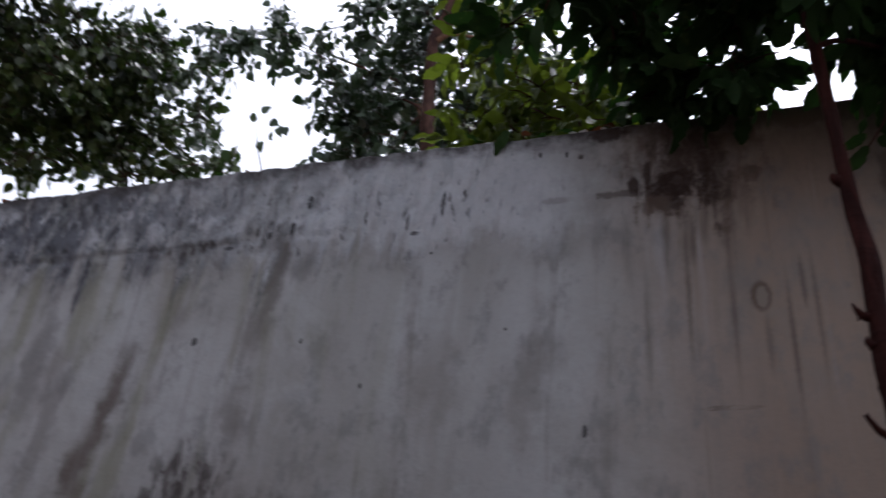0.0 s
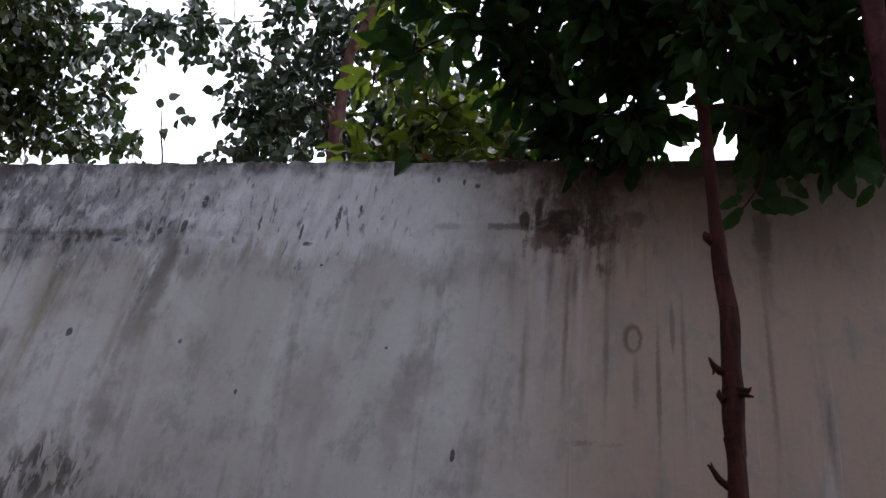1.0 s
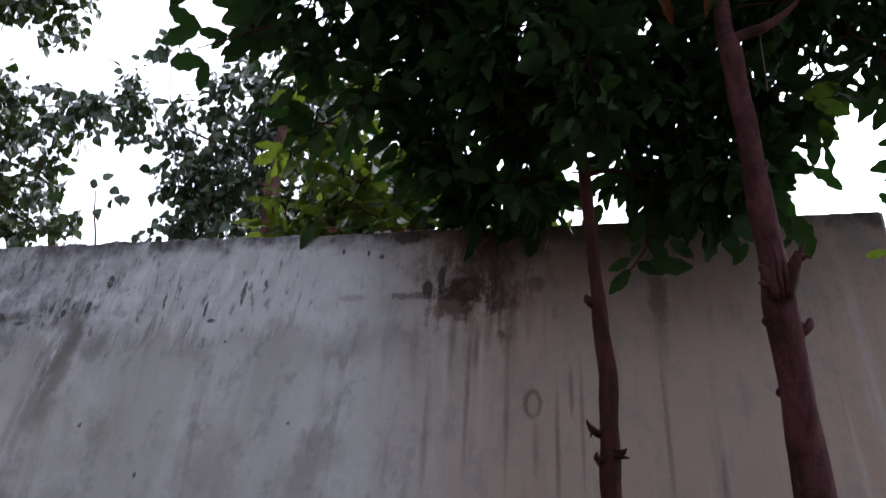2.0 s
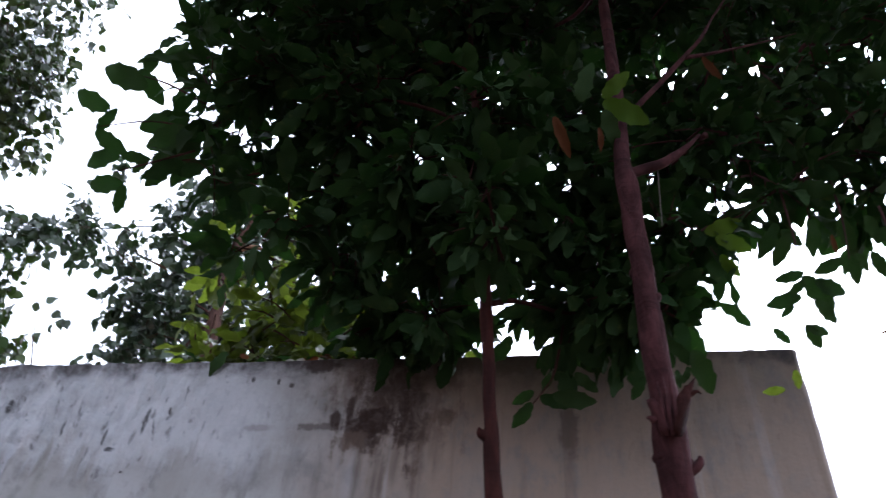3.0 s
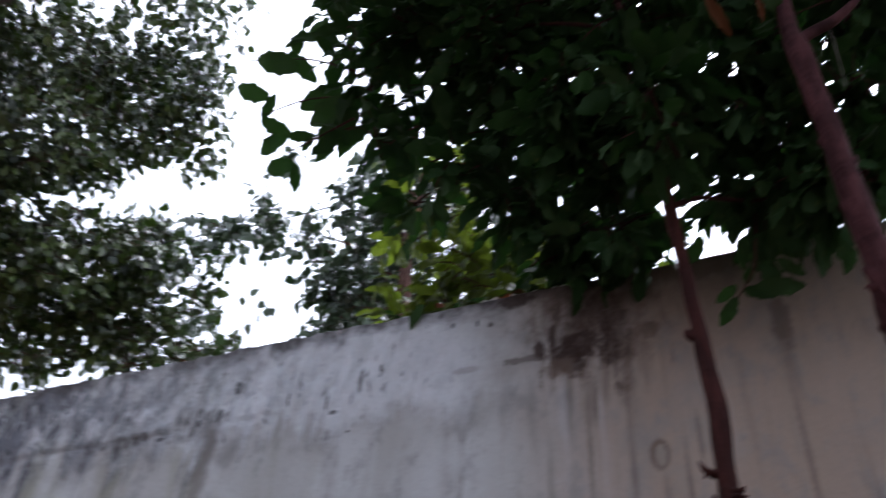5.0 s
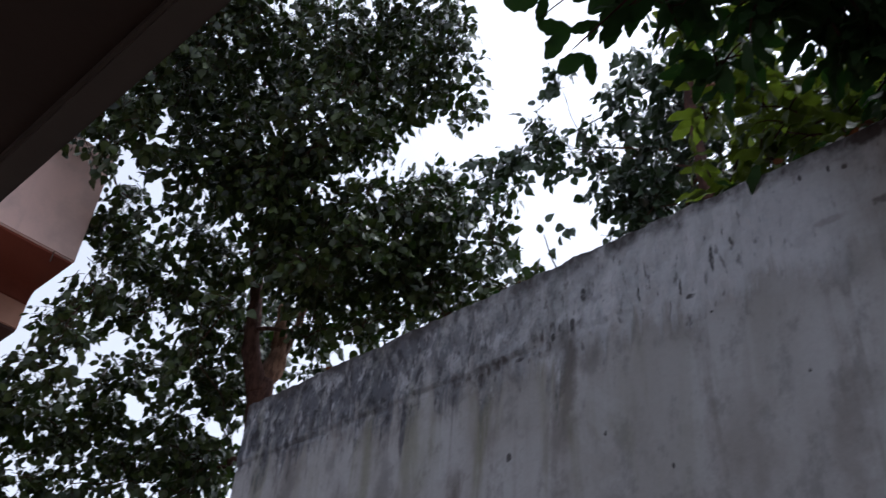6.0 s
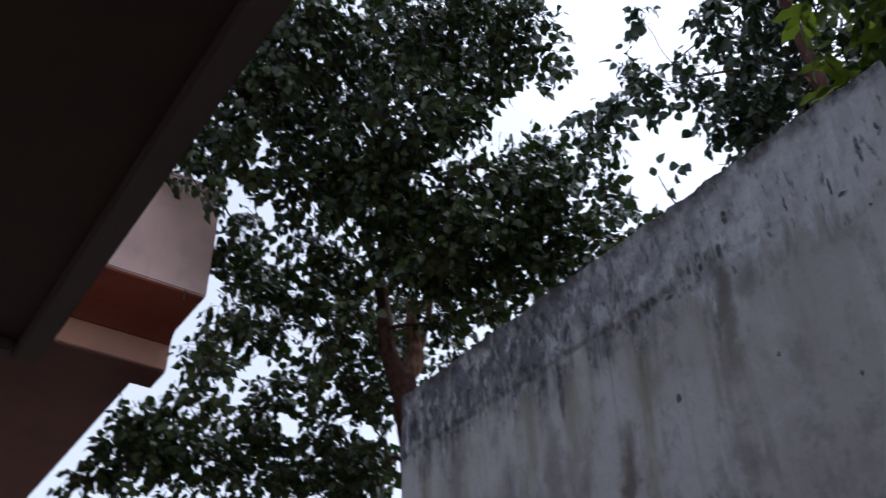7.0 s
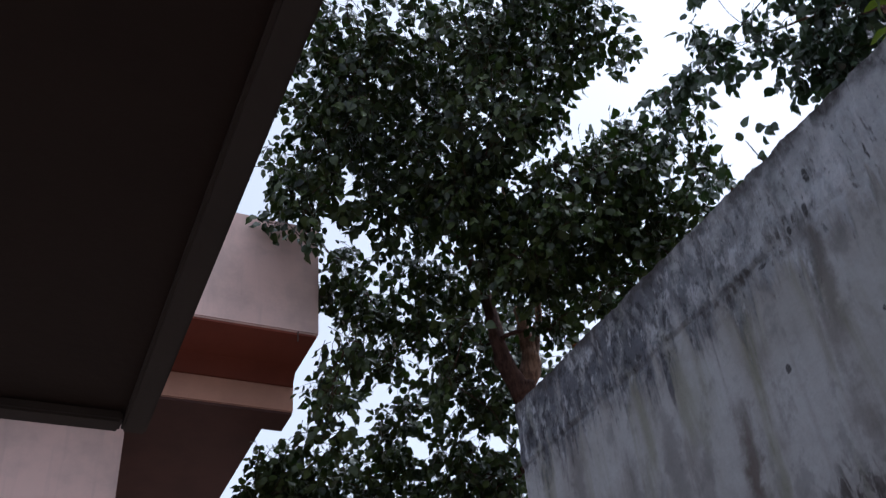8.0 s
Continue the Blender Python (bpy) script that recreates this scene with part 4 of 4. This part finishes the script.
P_UPPER = [(-4.33, 0.33, 7.63, 0.41), (-4.57, 1.07, 7.81, 0.43), (-3.79, 1.05, 7.76, 0.41), (-3.63, 1.60, 8.26, 0.38), (-3.05, 1.76, 7.89, 0.30), (-3.21, 2.06, 7.60, 0.28), (-3.61, 1.69, 7.56, 0.35), (-3.77, 1.24, 7.00, 0.38), (-4.49, 1.17, 7.12, 0.41), (-5.04, 0.79, 7.66, 0.43), (-4.83, 0.16, 7.25, 0.35), (-4.95, 0.09, 6.69, 0.29), (-4.99, 0.86, 6.77, 0.38), (-4.38, 1.30, 6.54, 0.39), (-3.97, 1.76, 7.23, 0.30), (-4.73, 1.82, 6.47, 0.35), (-3.99, 1.86, 6.39, 0.36), (-3.94, 2.44, 6.77, 0.35), (-3.91, 2.78, 6.50, 0.30), (-4.34, 2.42, 6.40, 0.33), (-4.88, 2.35, 6.38, 0.29), (-4.17, 2.69, 6.33, 0.25)]
P_LOWER = [(-5.62, 0.65, 6.63, 0.24), (-6.21, 0.93, 6.58, 0.25), (-5.60, 0.54, 5.65, 0.24), (-5.94, 1.17, 5.88, 0.24), (-5.68, 0.46, 5.16, 0.24), (-5.83, 0.42, 4.90, 0.24), (-5.73, 1.57, 5.91, 0.24), (-5.76, 1.89, 5.58, 0.32), (-6.12, 1.80, 5.05, 0.32), (-5.82, 2.11, 5.28, 0.32), (-6.01, 2.20, 4.82, 0.32), (-6.40, 1.67, 4.61, 0.32), (-6.20, 2.07, 4.57, 0.32), (-7.07, 0.41, 4.98, 0.33), (-6.97, 0.41, 4.38, 0.32), (-6.84, 0.84, 4.38, 0.32), (-6.69, 1.24, 4.36, 0.32), (-5.11, 2.52, 5.94, 0.21), (-5.06, 2.93, 6.36, 0.27), (-4.69, 3.32, 6.57, 0.22), (-6.10, 2.59, 6.46, 0.29)]
P_SIDE = [(-7.30, 0.14, 4.98, 0.17), (-7.30, 0.32, 4.75, 0.17), (-7.30, 0.47, 5.06, 0.17), (-7.30, 0.03, 4.69, 0.17), (-7.06, 0.66, 5.06, 0.33), (-7.18, 0.32, 5.02, 0.27), (-6.90, 1.16, 5.04, 0.33), (-6.66, 1.42, 5.31, 0.22), (-6.51, 2.04, 5.02, 0.33), (-6.35, 2.32, 5.04, 0.33), (-6.63, 0.80, 5.81, 0.27), (-6.15, 0.99, 6.44, 0.27), (-5.66, 0.20, 7.41, 0.33), (-5.21, 0.39, 7.80, 0.33), (-4.65, 0.44, 8.28, 0.33)]
bm = bmesh.new()
tube(bm, [(-5.75, 2.75, -0.1, 0.26), (-5.65, 2.65, 2.5, 0.2), (-5.45, 2.35, 4.6, 0.15), (-5.4, 2.18, 5.3, 0.12), (-5.4, 2.16, 5.46, 0.105)], 12, 8, 0.2)
part("trunk", bm, BARK_PALE, peepal, "", True)
bm = bmesh.new()
tube(bm, [(-5.4, 2.14, 5.34, 0.1), (-5.4, 2.052, 5.539, 0.088), (-5.4, 1.97, 5.789, 0.074), (-5.4, 1.922, 6.211, 0.064), (-5.4, 1.853, 6.519, 0.058), (-5.4, 1.76, 6.766, 0.046), (-5.35, 1.6, 7.2, 0.036), (-5.1, 1.3, 8.0, 0.022), (-5.0, 1.2, 8.6, 0.012)], 10, 6, 0.25)
part("limb", bm, BARK_PALE, peepal, "", True)
bm = tube(bmesh.new(), [(-5.4, 1.86, 6.5, 0.04), (-5.3, 1.93, 6.66, 0.034), (-5.1, 1.98, 6.95, 0.026), (-4.6, 1.85, 7.6, 0.014)], 8, 6, 0.25)
part("limb", bm, BARK_OCHRE, peepal, "", True)
bm = tube(bmesh.new(), [(-5.4, 2.14, 5.40, 0.1), (-5.4, 2.235, 5.58, 0.095), (-5.4, 2.285, 5.79, 0.085), (-5.4, 2.262, 6.025, 0.066), (-5.4, 2.226, 6.27, 0.045), (-5.4, 2.224, 6.30, 0.03)], 10, 7, 0.4, 2)
part("limb", bm, BARK_OCHRE, peepal, "pale ochre limb, cut off short, with peeling bark", True)
bm = tube(bmesh.new(), [(-5.4, 2.30, 5.78, 0.05), (-5.4, 2.345, 5.92, 0.046), (-5.38, 2.39, 6.1, 0.04), (-5.36, 2.42, 6.26, 0.034), (-5.2, 2.4, 6.7, 0.024), (-4.6, 2.2, 7.4, 0.012)], 9, 7, 0.4, 6)
part("limb", bm, BARK_OCHRE, peepal, "", True)
for x, y, z, dy, dz in ((-5.34, 2.31, 5.95, 0.05, 0.12), (-5.34, 2.27, 6.1, -0.03, 0.1), (-5.34, 2.38, 6.05, 0.02, 0.14)):
    part("bark_strip", tube(bmesh.new(), [(x, y, z, 0.012), (x + 0.02, y + dy * 0.6, z + dz * 0.6, 0.009), (x + 0.01, y + dy, z + dz, 0.003)], 5, 4, 0.4), BARK_PALE, peepal, "peeling strip of bark", True)
P_GREEN = [(-5.95, 0.74, 6.52, 0.17), (-5.95, 0.99, 6.32, 0.17), (-5.95, 0.68, 5.95, 0.17), (-5.95, 0.86, 5.71, 0.17), (-5.95, 0.64, 6.83, 0.17), (-5.95, 0.52, 5.63, 0.17)]
P_FILL = [(-5.95, 2.55, 6.05, 0.25), (-5.9, 2.4, 5.75, 0.2), (-5.8, 2.6, 6.35, 0.2), (-5.72, 1.26, 6.50, 0.32), (-5.63, 1.67, 6.34, 0.30), (-5.98, 1.18, 6.20, 0.27), (-6.07, 1.79, 5.60, 0.32), (-6.30, 1.40, 5.53, 0.32), (-6.81, 0.80, 5.03, 0.32), (-6.52, 1.25, 5.26, 0.32), (-6.56, 1.52, 4.93, 0.32), (-6.73, 1.24, 4.83, 0.32), (-6.05, 0.52, 6.47, 0.22), (-5.70, 1.97, 6.01, 0.32), (-5.41, 2.71, 5.72, 0.22), (-6.88, 0.32, 5.20, 0.22), (-6.11, 2.55, 6.86, 0.36), (-5.46, 1.3, 6.58, 0.25), (-5.63, 1.3, 6.03, 0.25), (-4.8, 1.3, 5.54, 0.15), (-5.22, 1.3, 5.29, 0.2), (-5.24, 1.3, 6.92, 0.25)]
P_EDGE = [(-4.48, -0.07, 8.04, 0.26), (-4.21, 0.11, 8.20, 0.32), (-4.90, -0.04, 7.67, 0.26), (-5.30, -0.12, 7.29, 0.24), (-4.62, 0.19, 7.84, 0.32), (-4.12, 0.56, 8.13, 0.37), (-5.36, 0.14, 6.52, 0.08), (-5.60, -0.12, 6.95, 0.13)]
P_NEAR = [(-4.75, 1.75, 6.15, 0.3), (-4.55, 2.0, 6.0, 0.25), (-5.3, 1.5, 6.3, 0.28), (-4.6, 1.1, 6.75, 0.3), (-4.21, 1.55, 5.85, 0.24), (-3.95, 1.75, 6.05, 0.28), (-4.35, 1.35, 6.15, 0.24), (-4.3, 1.2, 6.5, 0.28), (-4.9, 2.2, 5.75, 0.2)]
P_WEST = [(-4.44, 2.41, 5.75, 0.22), (-4.15, 2.60, 5.89, 0.22), (-3.83, 2.75, 6.08, 0.22), (-3.53, 2.88, 6.23, 0.20), (-4.33, 2.24, 6.05, 0.22), (-4.00, 2.43, 6.23, 0.24), (-3.22, 2.85, 6.53, 0.15), (-4.23, 1.91, 6.44, 0.29), (-3.77, 2.20, 6.64, 0.29)]
P_GAP = [(-4.25, 2.8, 7.42, 0.26), (-4.0, 2.75, 7.4, 0.24), (-3.85, 2.8, 7.35, 0.2), (-3.87, 2.8, 7.1, 0.24), (-3.68, 2.8, 7.0, 0.15), (-3.6, 2.8, 6.85, 0.14)]
P_BASE = [(-3.84, 2.8, 5.83, 0.13), (-3.61, 2.8, 5.85, 0.13), (-3.36, 2.8, 5.83, 0.13), (-3.16, 2.8, 5.86, 0.13), (-2.88, 2.8, 5.75, 0.13)]
P_WALL = [(-3.67, 2.61, 6.64, 0.30), (-3.40, 2.96, 6.53, 0.25), (-3.18, 2.75, 6.90, 0.18), (-3.85, 2.91, 6.18, 0.23), (-3.57, 3.14, 6.20, 0.20), (-3.23, 3.29, 6.33, 0.13)]
P_HIGH = [(-5.2 + 0.55 * i, 0.9 + 0.5 * (i % 3), 8.5 + 0.25 * (i % 2), 0.5) for i in range(5)]
limbs(peepal, rng, [(-5.4, 1.95, 5.9), (-5.4, 1.8, 6.7), (-5.35, 1.6, 7.2), (-5.1, 1.3, 8.0), (-5.1, 1.98, 6.95), (-4.6, 1.85, 7.6), (-5.2, 2.4, 6.7), (-4.6, 2.2, 7.4), (-5.45, 2.3, 4.7)], P_UPPER + P_LOWER + P_SIDE + P_HIGH + P_FILL + P_EDGE + P_NEAR + P_WEST + P_WALL + P_GAP + P_BASE + P_GREEN, BARK_PALE, 0.03)
foliage(peepal, rng, P_FILL + P_GREEN, HEART, LEAF_PEEPAL, BARK_PALE, 0.093, 1.2, 0.9, 0.24, 0.45, 0, lambda p: p.y)
foliage(peepal, rng, P_BASE, HEART, LEAF_PEEPAL, BARK_PALE, 0.085, 0.9, 0.9, 0.18, 0.45, 0, lambda p: p.y)
foliage(peepal, rng, P_WEST + P_WALL + P_GAP, HEART, LEAF_PEEPAL, BARK_PALE, 0.095, 1.2, 0.9, 0.24, 0.45, 0, lambda p: p.y)
foliage(peepal, rng, wider(P_HIGH + P_EDGE, 1.2), HEART, LEAF_PEEPAL, BARK_PALE, 0.093, 0.95, 0.9, 0.24, 0.45, 0, lambda p: p.y)
foliage(peepal, rng, wider(P_UPPER, 1.2) + P_NEAR, HEART, LEAF_PEEPAL, BARK_PALE, 0.093, 1.75, 0.9, 0.24, 0.45, 150, lambda p: p.y - p.x * 0.3)
foliage(peepal, rng, P_LOWER + P_SIDE, HEART, LEAF_PEEPAL, BARK_PALE, 0.093, 1.25, 0.9, 0.24, 0.45, 150, lambda p: p.y - p.x * 0.3)

second = thing("tree", (-0.75, 2.6, 0), "peepal tree with heart-shaped leaves behind the wall", "tree", "peepal trees")
Q_WEST = [(-2.56, 1.90, 6.19, 0.17), (-2.31, 1.98, 6.30, 0.17), (-2.70, 1.93, 6.07, 0.13), (-1.92, 2.24, 6.33, 0.19), (-1.89, 2.44, 6.16, 0.23), (-1.58, 2.39, 6.37, 0.23), (-1.54, 2.63, 6.17, 0.25), (-1.25, 2.53, 6.39, 0.21), (-1.80, 2.64, 6.0, 0.15), (-1.59, 2.80, 5.98, 0.19), (-1.29, 2.80, 6.12, 0.21), (-1.44, 2.17, 6.61, 0.19), (-1.06, 2.42, 6.56, 0.21), (-2.75, 2.28, 5.71, 0.15), (-1.89, 1.85, 6.65, 0.12)]
Q_BASE = [(-1.54, 2.2, 5.28, 0.16), (-1.70, 2.2, 5.22, 0.12), (-1.39, 2.2, 5.41, 0.16), (-1.21, 2.2, 5.20, 0.14), (-1.81, 2.2, 5.12, 0.10), (-1.22, 2.2, 5.64, 0.16), (-1.65, 2.2, 5.68, 0.15), (-1.56, 2.2, 5.90, 0.16), (-1.38, 2.2, 6.02, 0.14)]
Q_EAST = [(-1.05, 2.10, 5.93, 0.23), (-0.92, 2.37, 5.72, 0.23), (-0.78, 2.53, 5.61, 0.19), (-1.14, 2.42, 5.57, 0.19), (-1.42, 2.27, 5.59, 0.19), (-0.61, 2.11, 6.08, 0.23), (-0.63, 2.38, 5.82, 0.23), (-1.97, 1.77, 6.04, 0.16), (-0.97, 1.90, 6.14, 0.19), (-1.57, 2.38, 5.39, 0.12), (-1.70, 2.28, 5.71, 0.13), (-0.2, 2.5, 5.9, 0.3), (-0.4, 2.6, 5.4, 0.3)]
bm = bmesh.new()
tube(bm, [(-0.75, 2.6, -0.1, 0.11), (-0.78, 2.3, 3.0, 0.07), (-0.845, 1.9, 4.87, 0.045), (-0.865, 1.86, 5.3, 0.036), (-0.88, 1.85, 5.78, 0.033), (-0.838, 1.85, 5.91, 0.032), (-0.78, 1.85, 6.2, 0.028), (-0.72, 1.9, 6.6, 0.02), (-0.7, 2.0, 7.4, 0.01)], 10, 8, 0.25)
part("trunk", bm, BARK_PALE, second, "", True)
for line in ([(-0.88, 1.85, 5.76, 0.022), (-0.76, 1.83, 5.79, 0.013), (-0.59, 1.85, 5.74, 0.008)], [(-0.85, 1.88, 5.0, 0.022), (-1.0, 2.1, 5.4, 0.018), (-1.3, 2.4, 6.0, 0.014), (-1.9, 2.4, 6.4, 0.007)]):
    part("limb", tube(bmesh.new(), line, 8, 6, 0.25), BARK_OCHRE, second, "", True)
limbs(second, rng, [(-0.86, 1.87, 5.3), (-0.85, 1.86, 5.85), (-0.74, 1.88, 6.5), (-1.0, 2.1, 5.4), (-1.3, 2.4, 6.0), (-1.9, 2.4, 6.4)], Q_WEST + Q_EAST + Q_BASE, BARK_PALE, 0.014)
foliage(second, rng, wider(Q_WEST, 1.1), HEART, LEAF_GREY, BARK_PALE, 0.085, 0.85, 0.9, 0.2, 0.45, 130, lambda p: p.y, 0.002)
foliage(second, rng, Q_BASE, HEART, LEAF_GREY, BARK_PALE, 0.085, 1.0, 0.9, 0.2, 0.45, 0, lambda p: p.y, 0.002)
foliage(second, rng, wider(Q_EAST, 1.1), HEART, LEAF_GREY, BARK_PALE, 0.085, 1.6, 0.9, 0.2, 0.45, 130, lambda p: p.y, 0.002)

Q_FILL = [(-2.45, 1.95, 6.14, 0.2), (-2.15, 2.2, 6.36, 0.22), (-1.4, 2.2, 6.6, 0.35), (-1.0, 2.1, 6.4, 0.4), (-0.5, 2.3, 6.2, 0.4), (-1.55, 2.4, 5.7, 0.25), (-1.55, 2.5, 5.35, 0.2), (-1.0, 2.4, 5.2, 0.25), (-0.98, 2.0, 5.3, 0.15)]
foliage(second, rng, Q_FILL, HEART, LEAF_GREY, BARK_PALE, 0.085, 0.6, 0.9, 0.2, 0.45, 0, lambda p: p.y, 0.002)
# a lone shoot in front of the gap between the trees
part("twig", tube(bmesh.new(), [(-1.9, 2.15, 4.4, 0.008), (-1.978, 2.0, 4.967, 0.006), (-2.058, 2.0, 5.2, 0.005), (-2.12, 2.0, 5.42, 0.003)], 5, 5), BARK_PALE, second, "", True)
shoot = leaf_meshes(HEART, LEAF_GREY)
for i, (x, z, dx, dz) in enumerate(((-2.12, 5.47, -0.9, 0.3), (-2.05, 5.26, 0.1, -1.0), (-2.02, 5.43, 0.9, -0.5), (-1.99, 5.33, 0.2, -1.0), (-1.94, 5.37, 0.2, -1.0), (-1.91, 5.36, 0.5, -0.9), (-2.1, 5.52, 0.7, 0.4))):
    lone_leaf(second, shoot[i % 3], (x, 2.0, z), (dx, 0.1 * (i % 3 - 1), dz), (0.5 * (i % 3 - 1), -0.8, -0.5), 0.082)

# ---- litter along the top of the wall ----
litter = leaf_meshes(HEART, LEAF_DEAD) + leaf_meshes(BROAD, LEAF_NEAR)
lr = random.Random(11)
for i in range(26):
    x = lr.uniform(0.08, 0.62) if i < 18 else lr.uniform(-1.8, 0.1)
    ob = new("dry_leaf", litter[lr.randrange(len(litter))])
    ob.matrix_basis = Matrix.LocRotScale((x, lr.uniform(0.005, 0.03), TOP + 0.012), Euler((lr.uniform(-0.3, 0.3), lr.uniform(-0.4, 0.4), lr.uniform(0, 6.3))), (lr.uniform(0.03, 0.055),) * 3)
    tagged(ob, "dry fallen leaf lying on the wall top", "leaf", "leaf litter")
lone_leaf(shrub, leaf_meshes(BROAD, LEAF_NEAR)[0], (0.175, -0.012, 3.262), (-0.4, -0.1, -0.9), (0.2, -0.9, 0.3), 0.085, "dark leaf hanging over the wall edge")

# ---- broken plaster on the wall top ----
CRUMB = paint_material("pale_broken_plaster", (0.36, 0.35, 0.34), (0.2, 0.19, 0.18), 0.95)
for i in range(11):
    x, y = 0.36 + 0.03 * i + lr.uniform(-0.01, 0.01), lr.uniform(0.012, 0.03)
    bm = bmesh.new()
    r, tall = lr.uniform(0.008, 0.017), lr.uniform(0.006, 0.012)
    rim = [(math.cos(k * 1.05 + i) * r * lr.uniform(0.7, 1.2), math.sin(k * 1.05 + i) * r * 0.6) for k in range(6)]
    low = [bm.verts.new((u, v, -0.012)) for u, v in rim]
    high = [bm.verts.new((u * 0.8, v * 0.8, tall * lr.uniform(0.5, 1.0))) for u, v in rim]
    bm.faces.new(low[::-1]), bm.faces.new(high)
    for k in range(6):
        bm.faces.new((low[k], low[(k + 1) % 6], high[(k + 1) % 6], high[k]))
    chip = part("plaster_chip", bm, CRUMB)
    chip.location = (x, y, TOP + 0.002)
    tagged(chip, "pale crumb of broken plaster on the wall top", "rubble", "plaster crumbs")

# ---- cable ----
bm = bmesh.new()
tube(bm, [(-9.0, 2.6, 7.3, 0.006), (-3.3, 2.6, 7.0, 0.006), (-2.3, 2.6, 6.95, 0.006), (4.0, 2.7, 7.1, 0.006)], 6, 10)
tagged(part("overhead_cable", bm, CABLE), "thin black overhead cable strung behind the wall", "cable")
